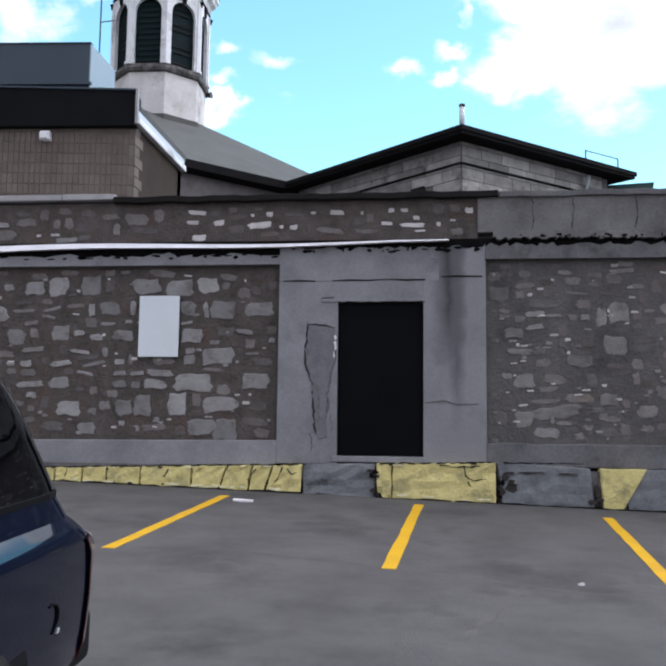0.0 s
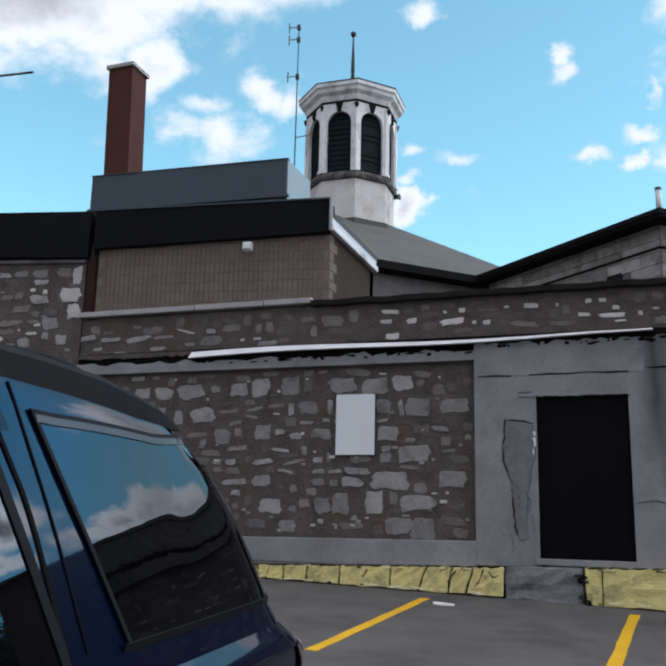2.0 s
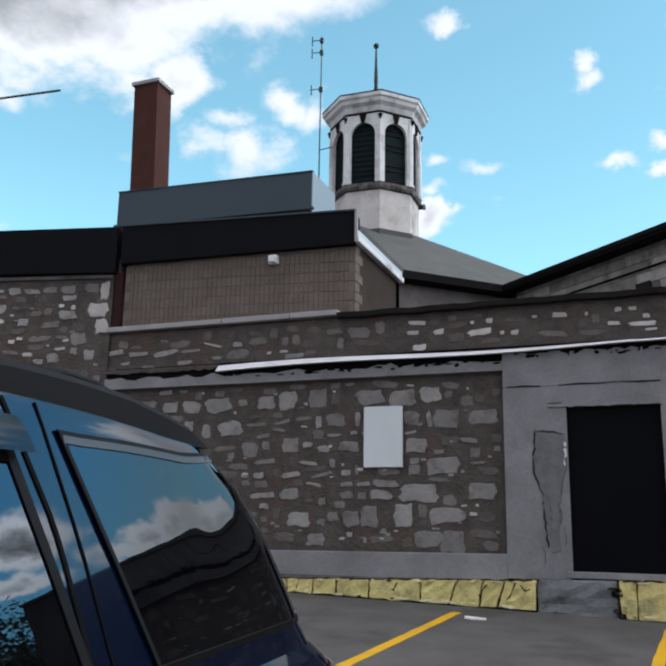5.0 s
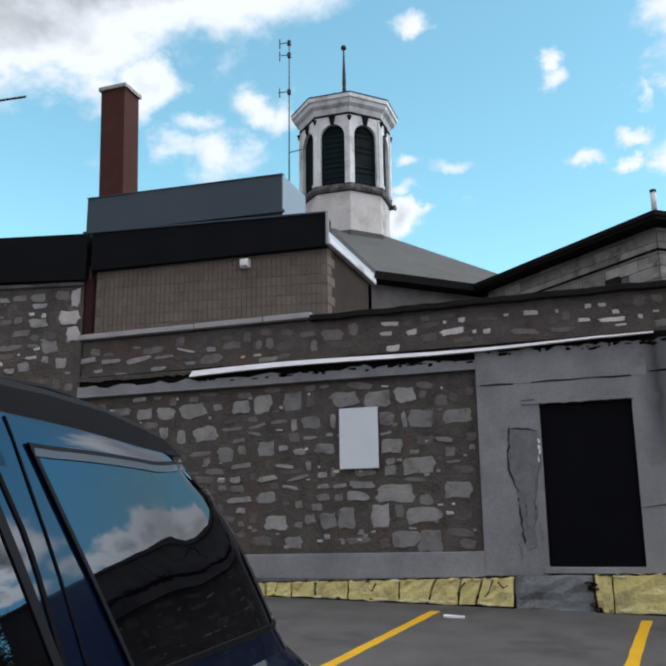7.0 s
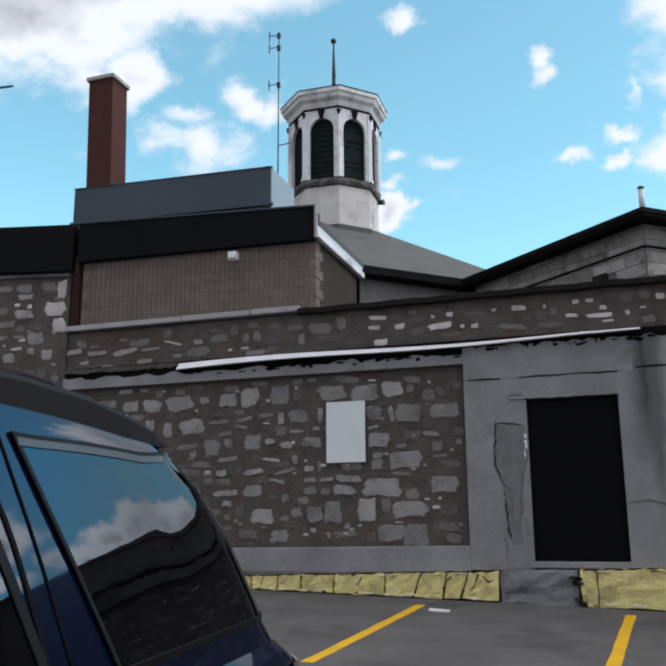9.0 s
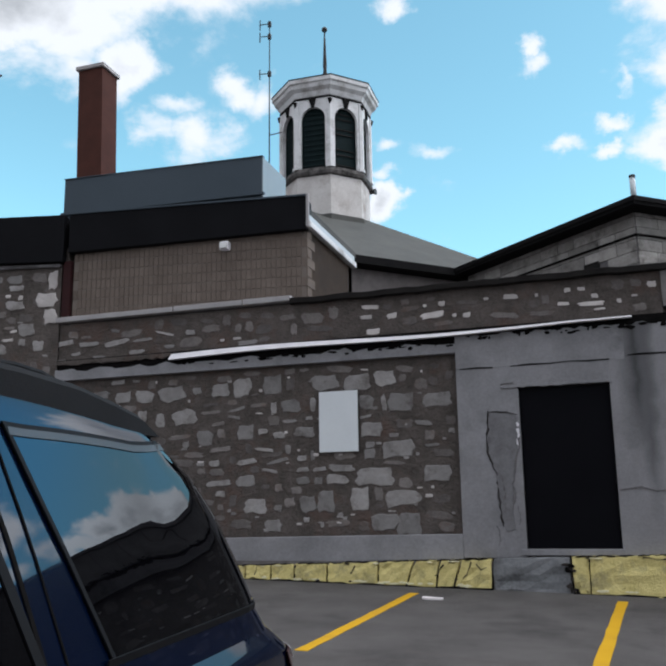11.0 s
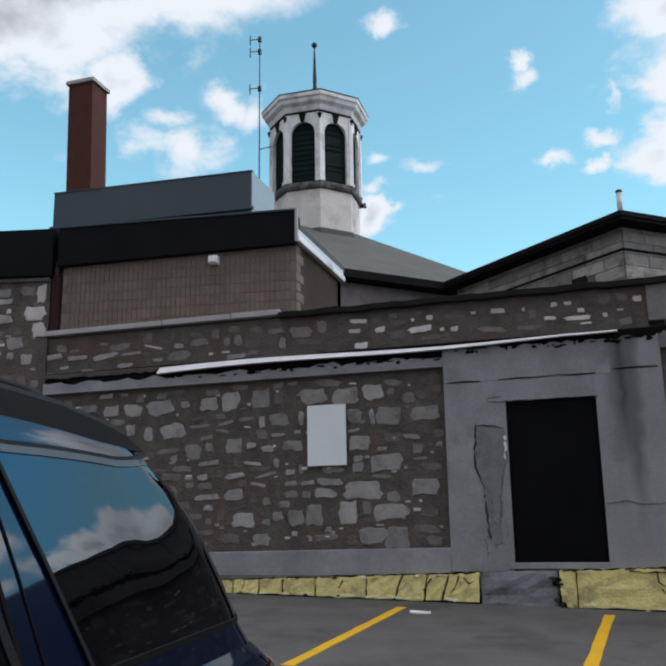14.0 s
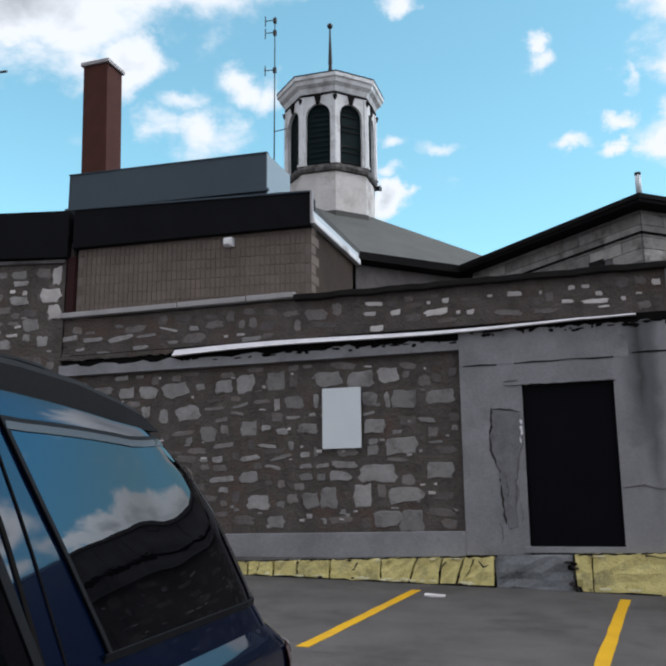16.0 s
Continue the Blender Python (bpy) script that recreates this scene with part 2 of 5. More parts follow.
CONCRETE_STREAK = material("streaked_concrete", (0.167, 0.162, 0.171), (0.265, 0.260, 0.273), 0.9, 1.3, 30.0, 0.4, grime=(0.117, 0.114, 0.119), streaks=((0.52, 0.25, 1.55, (0.055, 0.055, 0.058)), (0.62, 0.12, 0.80, (0.105, 0.104, 0.11))))
CONCRETE_DARK = material("stained_concrete", (0.066, 0.062, 0.066), (0.187, 0.176, 0.182), 0.9, 2.2, 26.0, 0.6, grime=(0.040, 0.039, 0.040))
BARE_KERB = material("bare_kerb_concrete", (0.085, 0.087, 0.092), (0.225, 0.228, 0.238), 0.9, 3.2, 30.0, 0.7, grime=(0.030, 0.029, 0.030), spread=0.4)
PATCHED = material("patched_concrete", (0.105, 0.102, 0.108), (0.205, 0.20, 0.21), 0.92, 5.0, 34.0, 0.7, grime=(0.075, 0.072, 0.076))
BAND_GREY = material("rendered_block_grey", (0.085, 0.080, 0.080), (0.20, 0.19, 0.188), 0.9, 1.8, 26.0, 0.6, grime=(0.055, 0.052, 0.052), spread=0.4)
# near-black for cracks, seams and gaps, with their shade in the colour
GAP = material("gap_and_shade_black", (0.004, 0.004, 0.004), (0.010, 0.009, 0.009), 0.95, 5.0, 40.0, 0.6, gloss=0.03)
YELLOW_KERB = material("worn_yellow_paint", (0.46, 0.385, 0.135), (0.70, 0.60, 0.27), 0.8, 6.0, 32.0, 0.9, grime=(0.216, 0.194, 0.115), depth=0.02)
PALE_CHIP = material("chipped_pale_paint", (0.60, 0.55, 0.34), (0.78, 0.73, 0.52), 0.85, 6.0, 40.0, 0.5)
YELLOW_LINE = material("yellow_line_paint", (0.47, 0.262, 0.006), (0.59, 0.345, 0.009), 0.8, 3.0, 60.0, 0.3, grime=(0.440, 0.246, 0.026))
TAR = material("tar_flashing", (0.008, 0.007, 0.007), (0.022, 0.020, 0.019), 0.8, 4.0, 30.0, 0.5, gloss=0.08)
BLACK_FASCIA = material("black_fascia", (0.004, 0.004, 0.005), (0.009, 0.009, 0.011), 0.6, 1.5, 30.0, 0.1, gloss=0.05)
DOOR_BLACK = material("black_door_paint", (0.0035, 0.0035, 0.005), (0.006, 0.006, 0.008), 0.6, 1.2, 30.0, 0.1, gloss=0.03)
WHITE_STRIP = material("white_flashing", (0.557, 0.540, 0.567), (0.759, 0.736, 0.769), 0.6, 3.0, 30.0, 0.15)
SIGN_WHITE = material("sign_panel_white", (0.58, 0.605, 0.63), (0.65, 0.675, 0.70), 0.5, 2.0, 30.0, 0.05)
GREY_COPING = material("grey_coping", (0.245, 0.232, 0.235), (0.40, 0.38, 0.385), 0.8, 2.5, 30.0, 0.3)
BLOCK = material("buff_block", (0.106, 0.084, 0.071), (0.167, 0.135, 0.116), 0.9, 3.0, 40.0, 0.4, each=0.08)
# block darkened for soot stains and for the shade under the eave
BLOCK_DARK = material("stained_shaded_block", (0.016, 0.011, 0.008), (0.062, 0.043, 0.031), 0.9, 1.4, 40.0, 0.4, grime=(0.020, 0.016, 0.013))
JOINT = material("block_joint", (0.135, 0.112, 0.098), (0.195, 0.165, 0.145), 0.95, 3.0, 40.0, 0.3)
SLATE_METAL = material("slate_blue_metal", (0.042, 0.057, 0.073), (0.058, 0.075, 0.094), 0.5, 0.8, 20.0, 0.05)
PALE_METAL = material("pale_metal", (0.42, 0.46, 0.49), (0.55, 0.59, 0.62), 0.45, 0.8, 20.0, 0.05)
RED_BRICK = material("red_brick", (0.036, 0.014, 0.011), (0.070, 0.026, 0.019), 0.9, 3.0, 30.0, 0.4, each=0.22)
RED_PAINT = material("red_wall_paint", (0.085, 0.009, 0.011), (0.13, 0.015, 0.018), 0.8, 0.7, 25.0, 0.2, grime=(0.06, 0.008, 0.010))
WHITE_WOOD = material("weathered_white_wood", (0.56, 0.56, 0.57), (0.80, 0.80, 0.81), 0.75, 2.8, 25.0, 0.4, grime=(0.289, 0.271, 0.261))
DIRTY_WHITE = material("stained_white_board", (0.404, 0.376, 0.361), (0.679, 0.658, 0.644), 0.8, 1.8, 20.0, 0.4, grime=(0.287, 0.244, 0.218))
LOUVRE = material("dark_green_louvre", (0.005, 0.012, 0.013), (0.011, 0.020, 0.022), 0.7, 3.0, 30.0, 0.1, gloss=0.08)
DARK_INSIDE = material("dark_opening", (0.008, 0.008, 0.008), (0.02, 0.018, 0.017), 0.9, 3.0, 30.0, 0.2)
ROOF_GREY = material("grey_roofing", (0.066, 0.066, 0.063), (0.104, 0.104, 0.098), 0.85, 1.2, 30.0, 0.3)
ROOF_DARK = material("dark_roof_edge", (0.006, 0.006, 0.007), (0.014, 0.013, 0.013), 0.8, 2.0, 30.0, 0.2, gloss=0.05)
ASHLAR = material("grey_ashlar", (0.152, 0.136, 0.132), (0.273, 0.248, 0.243), 0.9, 2.4, 30.0, 0.6, grime=(0.091, 0.078, 0.075))
ASHLAR_BLOCK = material("grey_ashlar_block", (0.17, 0.16, 0.152), (0.43, 0.41, 0.392), 0.9, 2.8, 30.0, 0.8, grime=(0.075, 0.068, 0.064), each=0.3, depth=0.02)
IRON = material("dark_iron", (0.03, 0.03, 0.032), (0.06, 0.06, 0.062), 0.6, 5.0, 40.0, 0.1, metal=0.6)
GREEN_ROOF = material("green_copper_roof", (0.03, 0.06, 0.055), (0.05, 0.09, 0.08), 0.6, 2.0, 30.0, 0.1)
DARK_CRACK = material("open_crack", (0.022, 0.020, 0.020), (0.05, 0.046, 0.046), 0.95, 6.0, 40.0, 0.4, gloss=0.05)
SPALL = material("spalled_hole", (0.018, 0.016, 0.015), (0.071, 0.061, 0.058), 0.95, 9.0, 40.0, 0.6, gloss=0.05)
CRACK = material("asphalt_crack_fill", (0.073, 0.064, 0.064), (0.106, 0.094, 0.092), 0.95, 3.0, 40.0, 0.2)
PAPER = material("white_paper", (0.607, 0.569, 0.576), (0.759, 0.716, 0.728), 0.8, 8.0, 40.0, 0.2)
BARK = material("bark", (0.05, 0.035, 0.025), (0.10, 0.075, 0.055), 0.95, 6.0, 30.0, 0.8)
LEAF = material("tree_leaf", (0.012, 0.026, 0.008), (0.035, 0.06, 0.018), 0.7, 2.0, 30.0, 0.0)
CAR_PAINT = material("dark_blue_car_paint", (0.0006, 0.0026, 0.010), (0.0009, 0.0036, 0.014), 0.2, 0.5, 200.0, 0.0, coat=0.8, gloss=0.03)
CAR_GLASS = material("tinted_car_glass", (0.001, 0.001, 0.0015), (0.0015, 0.0015, 0.002), 0.01, 0.5, 10.0, 0.0, ior=1.6)
for _m in (CAR_GLASS, CAR_PAINT):
    _m.node_tree.nodes["Principled BSDF"].inputs["Specular Tint"].default_value = (0.80, 0.90, 1.0, 1)
CAR_TRIM = material("black_car_trim", (0.006, 0.006, 0.007), (0.011, 0.011, 0.012), 0.5, 2.0, 60.0, 0.05, gloss=0.06)
CAR_GREY = material("grey_car_plastic", (0.010, 0.010, 0.011), (0.017, 0.017, 0.018), 0.7, 2.0, 90.0, 0.2, gloss=0.06)
CHROME = material("dull_grey_trim", (0.026, 0.027, 0.028), (0.042, 0.043, 0.044), 0.4, 2.0, 60.0, 0.0, metal=0.2)
SMOKE = material("smoked_acrylic", (0.004, 0.004, 0.004), (0.007, 0.007, 0.007), 0.09, 2.0, 60.0, 0.0, gloss=0.2)
TAIL_RED = material("red_lamp_plastic", (0.05, 0.006, 0.008), (0.08, 0.01, 0.012), 0.2, 2.0, 60.0, 0.0, coat=1.0)
LAMP_CLEAR = material("clear_lamp_plastic", (0.55, 0.55, 0.55), (0.7, 0.7, 0.7), 0.12, 2.0, 60.0, 0.0, coat=1.0)
RUBBER = material("tyre_rubber", (0.015, 0.015, 0.015), (0.028, 0.028, 0.028), 0.85, 4.0, 60.0, 0.3)


# ---- mesh helpers ----
def mesh_of(bm, name, mat, smooth=False):
    bmesh.ops.recalc_face_normals(bm, faces=bm.faces)
    if smooth:
        for e in bm.edges:
            if len(e.link_faces) == 2 and e.calc_face_angle(0.0) > 0.6:
                e.smooth = False
    me = bpy.data.meshes.new(name)
    bm.to_mesh(me)
    bm.free()
    me.materials.append(mat)
    if smooth:
        for p in me.polygons:
            p.use_smooth = True
    return me


def part(name, bm, mat, parent=None, label="", smooth=False):
    ob = new(name, mesh_of(bm, name, mat, smooth))
    ob.parent = parent
    if label:
        ob["label"] = label
    return ob


def thing(name, label, category, group="", kind=""):
    return tagged(new(name), label, category, group, kind)


def prism(bm, bottom, top):
    """A closed solid between two loops of points with the same count."""
    a = [bm.verts.new(p) for p in bottom]
    b = [bm.verts.new(p) for p in top]
    n = len(a)
    bm.faces.new(a[::-1])
    bm.faces.new(b)
    for i in range(n):
        bm.faces.new((a[i], a[(i + 1) % n], b[(i + 1) % n], b[i]))
    return bm


def box(bm, x0, x1, y0, y1, z0, z1):
    loop = [(x0, y0), (x1, y0), (x1, y1), (x0, y1)]
    return prism(bm, [(*p, z0) for p in loop], [(*p, z1) for p in loop])


def bevelled(bm, width=0.01, segments=2):
    bmesh.ops.bevel(bm, geom=list(bm.edges), offset=width, segments=segments, affect="EDGES", profile=0.6)
    return bm


def cube_bm(x0, x1, y0, y1, z0, z1, bev=0.0):
    bm = box(bmesh.new(), x0, x1, y0, y1, z0, z1)
    return bevelled(bm, bev) if bev else bm


def strip_bm(a, b, y_back, za, zb, bev=0.0):
    """A wall piece from plan point a to plan point b; y_back: its thickness behind; za, zb: (bottom, top) at a and at b."""
    dx, dy = b[0] - a[0], b[1] - a[1]
    n = math.hypot(dx, dy)
    ox, oy = -dy / n * y_back, dx / n * y_back
    bm = prism(bmesh.new(),
               [(a[0], a[1], za[0]), (b[0], b[1], zb[0]), (b[0] + ox, b[1] + oy, zb[0]), (a[0] + ox, a[1] + oy, za[0])],
               [(a[0], a[1], za[1]), (b[0], b[1], zb[1]), (b[0] + ox, b[1] + oy, zb[1]), (a[0] + ox, a[1] + oy, za[1])])
    return bevelled(bm, bev) if bev else bm


def tube(bm, points, radius, sides=8):
    rings = []
    for i, p in enumerate(points):
        p = Vector(p)
        q = Vector(points[min(i + 1, len(points) - 1)]) - Vector(points[max(i - 1, 0)])
        turn = q.to_track_quat("Z", "Y")
        r = radius[i] if isinstance(radius, (list, tuple)) else radius
        rings.append([bm.verts.new(p + turn @ Vector((r * math.cos(6.2832 * k / sides), r * math.sin(6.2832 * k / sides), 0))) for k in range(sides)])
    for a, b in zip(rings, rings[1:]):
        for k in range(sides):
            bm.faces.new((a[k], a[(k + 1) % sides], b[(k + 1) % sides], b[k]))
    bm.faces.new(rings[0][::-1])
    bm.faces.new(rings[-1])
    return bm


def ragged(bm, cuts, amount, seed, axis=2, only=None):
    """Breaks the edges of a long piece: cuts it along x and shifts the chosen verts."""
    rnd = random.Random(seed)
    xs = [v.co.x for v in bm.verts]
    lo, hi = min(xs), max(xs)
    for i in range(1, cuts):
        x = lo + (hi - lo) * (i + rnd.uniform(-0.35, 0.35)) / cuts
        bmesh.ops.bisect_plane(bm, geom=list(bm.verts) + list(bm.edges) + list(bm.faces), plane_co=(x, 0, 0), plane_no=(1, 0, 0))
    shift = {}
    for v in bm.verts:
        key = round(v.co.x, 3)
        if only is None or only(v.co):
            shift.setdefault(key, rnd.uniform(-1, 1) * amount)
            v.co[axis] += shift[key]
    return bm


def ground_z(x, y):
    return -0.03 - 0.03 * min(max(x, -10), 10) - 0.05 * (11.7 - min(max(y, -12), 11.9))


# ---- ground ----
def build_ground():
    bm = bmesh.new()
    xs = [-600, -120, -40, -20] + list(range(-10, 11, 2)) + [20, 40, 120, 600]
    ys = [-600, -120, -40, -12] + list(range(-10, 12, 2)) + [11.9, 14, 40, 120, 600]
    grid = [[bm.verts.new((x, y, ground_z(x, y))) for x in xs] for y in ys]
    for r, s in zip(grid, grid[1:]):
        for i in range(len(xs) - 1):
            bm.faces.new((r[i], r[i + 1], s[i + 1], s[i]))
    g = part("ground", bm, ASPHALT)
    tagged(g, "worn grey asphalt of a sloping parking lot", "ground", kind="structure")


build_ground()


def parking_line(a, b, width=0.115):
    bm = bmesh.new()
    n = 14
    rnd = random.Random(int(a[0] * 100))
    lo, hi = [], []
    for i in range(n + 1):
        u = i / n
        x, y = a[0] + (b[0] - a[0]) * u, a[1] + (b[1] - a[1]) * u
        for side, row in ((-1, lo), (1, hi)):
            px = x + side * (width / 2 + rnd.uniform(-0.006, 0.006))
            row.append((px, y, ground_z(px, y) + 0.004))
    top = lo + hi[::-1]
    prism(bm, [(p[0], p[1], p[2] - 0.004) for p in top], top)
    ob = part("parking_line", bm, YELLOW_LINE)
    tagged(ob, "yellow painted stall line on grey asphalt", "parking line", group="parking stall lines", kind="")
    return ob


parking_line((-4.72, 11.22), (-4.92, 7.76))
parking_line((-2.28, 11.26), (-2.46, 7.80))
parking_line((0.13, 11.36), (-0.07, 7.66))
parking_line((2.33, 11.10), (2.14, 7.60))


# ---- the long stone wall ----
WALL_Y = 12.0
BACK = 12.45
wall = thing("wall_main", "long rubble stone wall with concrete bands", "wall", kind="structure")
part("wall_core", cube_bm(-8.15, 5.0, 12.12, BACK, -0.5, 4.0), MORTAR, wall)
panel_left = part("rubble_panel", cube_bm(-8.15, -1.775, 12.06, 12.13, 0.62, 3.14), MORTAR, wall, "brown mortar with exposed grey stones")
panel_right = part("rubble_panel", cube_bm(1.0, 5.0, 12.05, 12.13, 0.62, 3.16), MORTAR_GREY, wall, "grey smeared mortar over rubble")
upper_left = part("upper_rubble_band", cube_bm(-8.15, 0.9, 12.035, 12.13, 3.36, 4.0), MORTAR, wall, "brown rubble band above the ledge")
upper_right = part("upper_block_band", cube_bm(0.9, 5.0, 12.0, 12.13, 3.5, 3.98, 0.01), BAND_GREY, wall, "grey rendered blocks")
part("base_band", strip_bm((-8.15, 11.95), (-1.775, 11.95), 0.2, (0.26, 0.635), (0.38, 0.70), 0.015), CONCRETE, wall, "weathered concrete base course")
part("base_band", ragged(cube_bm(1.0, 5.0, 11.95, 12.15, 0.40, 0.70, 0.015), 20, 0.012, 5), CONCRETE_DARK, wall, "stained concrete base course")
part("ledge_band", ragged(cube_bm(-8.15, -1.775, 11.96, 12.15, 3.085, 3.235), 46, 0.035, 8, 2, lambda c: c.z > 3.2), CONCRETE, wall, "broken concrete ledge")
part("ledge_band", ragged(cube_bm(1.0, 5.0, 11.95, 12.15, 3.13, 3.32), 60, 0.03, 9, 2, lambda c: c.z > 3.3), CONCRETE_DARK, wall, "broken concrete ledge")
# black filler paints the shade in the hollow over the ledge
part("ledge_shadow_gap", cube_bm(-8.15, 5.0, 12.01, 12.14, 3.2, 3.42), GAP, wall, "black fill painted as shade under the flashing")
part("ledge_lip", ragged(cube_bm(1.1, 5.0, 11.93, 12.12, 3.40, 3.50), 90, 0.022, 12, 2, lambda c: c.z < 3.45), BAND_GREY, wall, "chipped concrete lip")
part("ledge_lip", ragged(cube_bm(-8.15, -6.1, 11.97, 12.12, 3.33, 3.40), 24, 0.02, 13, 2, lambda c: c.z < 3.36), MORTAR, wall)


def flashing_strip():
    """The bent white strip, which lies a little wavy over the ledge."""
    bm = bmesh.new()
    n = 40
    loops = []
    for i in range(n + 1):
        x = -6.09 + 6.6 * i / n
        z = 3.275 + 0.013 * (x + 6.09) + 0.022 * math.sin((x + 6) * 1.15) * (1 if x < 0 else 0.5)
        h = 0.105 - 0.010 * (x + 6.09)
        loops.append([bm.verts.new((x, 11.87, z)), bm.verts.new((x, 11.905, z + h * 0.35)), bm.verts.new((x, 11.97, z + h)), bm.verts.new((x, 12.06, z + h * 1.1)), bm.verts.new((x, 12.06, z + 0.02)), bm.verts.new((x, 11.90, z - 0.004))])
    for a, b in zip(loops, loops[1:]):
        for k in range(6):
            bm.faces.new((a[k], a[(k + 1) % 6], b[(k + 1) % 6], b[k]))
    bm.faces.new(loops[0][::-1])
    bm.faces.new(loops[-1])
    ob = part("flashing_strip", bm, WHITE_STRIP)
    tagged(ob, "bent white metal flashing strip along the ledge", "flashing")


flashing_strip()
part("dark_coping", ragged(cube_bm(-4.16, 1.17, 11.93, BACK + 0.05, 3.975, 4.06, 0.012), 30, 0.010, 21), TAR, wall, "tar-black coping")
part("grey_coping", ragged(cube_bm(1.18, 5.0, 11.96, BACK + 0.05, 3.975, 4.055, 0.012), 24, 0.008, 22), CONCRETE_DARK, wall, "grey concrete coping")
for x0, x1 in ((-8.18, -6.08), (-6.06, -4.92), (-4.91, -4.15)):
    part("pale_coping", strip_bm((x0, 11.94), (x1, 11.94), 0.5, (4.03, 4.115), (4.03, 4.11), 0.012), GREY_COPING, wall, "pale grey metal coping")

part("wall_run", cube_bm(5.0, 6.9, 12.03, BACK, -0.7, 4.0), MORTAR_GREY, wall, "grey rubble wall running on")
part("wall_run_coping", cube_bm(5.0, 6.9, 11.96, BACK + 0.05, 4.0, 4.055), CONCRETE_DARK, wall)
part("wall_return", cube_bm(6.5, 6.9, 12.45, 20.0, -0.7, 4.0), MORTAR_GREY, wall, "grey end wall running back")

# kerb blocks and plinth at the foot of the wall
kerb = thing("kerb", "yellow-painted cracked concrete kerb at the wall's foot", "kerb", kind="structure")


def kerb_block(x0, x1, tilt0=0.0, tilt1=0.0, mat=YELLOW_KERB, y0=11.82, label=""):
    def top(x):
        return 0.30 + 0.026 * (x + 4.8) if x < 1.2 else 0.40
    low = min(ground_z(x0, 11.8), ground_z(x1, 11.8)) - 0.06
    rnd = random.Random(int(x0 * 1000))
    bm = prism(bmesh.new(), [(x0 + tilt0, y0 - 0.02, low), (x1 + tilt1, y0 - 0.02, low), (x1 + tilt1, 12.1, low), (x0 + tilt0, 12.1, low)],
               [(x0, y0 + 0.01, top(x0)), (x1, y0 + 0.01, top(x1)), (x1, 12.1, top(x1)), (x0, 12.1, top(x0))])
    bevelled(bm, 0.018, 2)
    bmesh.ops.subdivide_edges(bm, edges=[e for e in bm.edges if e.calc_length() > 0.12], cuts=4, use_grid_fill=True)
    for v in bm.verts:
        chip = max(noise.noise(v.co * 11 + Vector((7, 0, 2))) - 0.25, 0) * 0.09
        v.co += Vector((noise.noise(v.co * 15) * 0.012, noise.noise(v.co * 12) * 0.020 + chip, noise.noise(v.co * 13 + Vector((3, 1, 5))) * 0.018))
    return part("kerb_block", bm, mat, kerb, label)


edges = [(-7.9, 0), (-6.9, 0), (-5.9, 0), (-5.15, 0), (-4.78, 0), (-4.40, 0), (-4.06, 0), (-3.59, 0), (-2.89, 0), (-2.40, -0.14), (-2.07, -0.06), (-1.79, -0.13), (-1.405, 0)]
for (a, ta), (b, tb) in zip(edges, edges[1:]):
    kerb_block(a + 0.011, b - 0.011, ta, tb)
kerb_block(-1.39, -0.45, mat=BARE_KERB, y0=11.85, label="bare stained concrete")
kerb_block(-0.43, -0.235, 0.02, 0)
kerb_block(-0.22, 1.10)
kerb_block(1.12, 2.28, 0.06, 0.05, mat=BARE_KERB, y0=11.84, label="bare stained concrete")
kerb_block(2.40, 2.98, 0.03, -0.35)
kerb_block(2.62, 4.4, 0.15, 0, mat=BARE_KERB, y0=11.86, label="bare stained concrete")
kerb_block(4.42, 5.0, mat=BARE_KERB, y0=11.86, label="bare stained concrete")


def spall(x, z, w, h, seed, y=11.812, mat=SPALL, parent=None):
    """A ragged broken-out patch on a face."""
    rnd = random.Random(seed)
    n = 9
    loop = [(x + w * math.cos(6.2832 * k / n) * rnd.uniform(0.45, 1.1), z + h * math.sin(6.2832 * k / n) * rnd.uniform(0.45, 1.1)) for k in range(n)]
    bm = prism(bmesh.new(), [(px, y + 0.05, pz) for px, pz in loop], [(px, y - 0.006, pz) for px, pz in loop])
    return part("spall", bm, mat, parent or kerb)


_sp = random.Random(12)
for i in range(20):
    x = _sp.choice((_sp.uniform(-4.9, -1.45), _sp.uniform(-4.9, -1.45), _sp.uniform(-0.4, 1.1)))
    top = 0.30 + 0.026 * (x + 4.8)
    low = ground_z(x, 11.8)
    z = _sp.choice((top - 0.005, top - 0.012, low + 0.03, low + 0.02, _sp.uniform(low + 0.05, top - 0.03)))
    spall(x, z, _sp.uniform(0.012, 0.05), _sp.uniform(0.008, 0.024), i, 11.815)
for i in range(14):
    x = _sp.uniform(-4.7, 1.05)
    if -1.45 < x < -0.42:
        continue
    edge = 0.285 + 0.026 * (x + 4.8) if i % 2 else ground_z(x, 11.8) + 0.04
    spall(x, edge, _sp.uniform(0.04, 0.13), _sp.uniform(0.008, 0.02), 70 + i, 11.813, PALE_CHIP)
for x, z, w, h in ((1.22, 0.28, 0.05, 0.06), (1.30, 0.15, 0.09, 0.07), (1.17, 0.10, 0.05, 0.08), (1.28, 0.33, 0.11, 0.02), (2.30, -0.02, 0.07, 0.05), (2.46, 0.02, 0.12, 0.05), (2.58, -0.05, 0.12, 0.05), (2.36, 0.10, 0.04, 0.09), (-0.44, 0.28, 0.04, 0.05), (-0.42, 0.16, 0.05, 0.04), (-0.50, 0.33, 0.07, 0.02), (1.55, 0.34, 0.20, 0.012), (1.98, 0.33, 0.16, 0.012), (1.14, 0.22, 0.02, 0.12)):
    spall(x, z, w, h, int(x * 100 + z * 1000), 11.83)
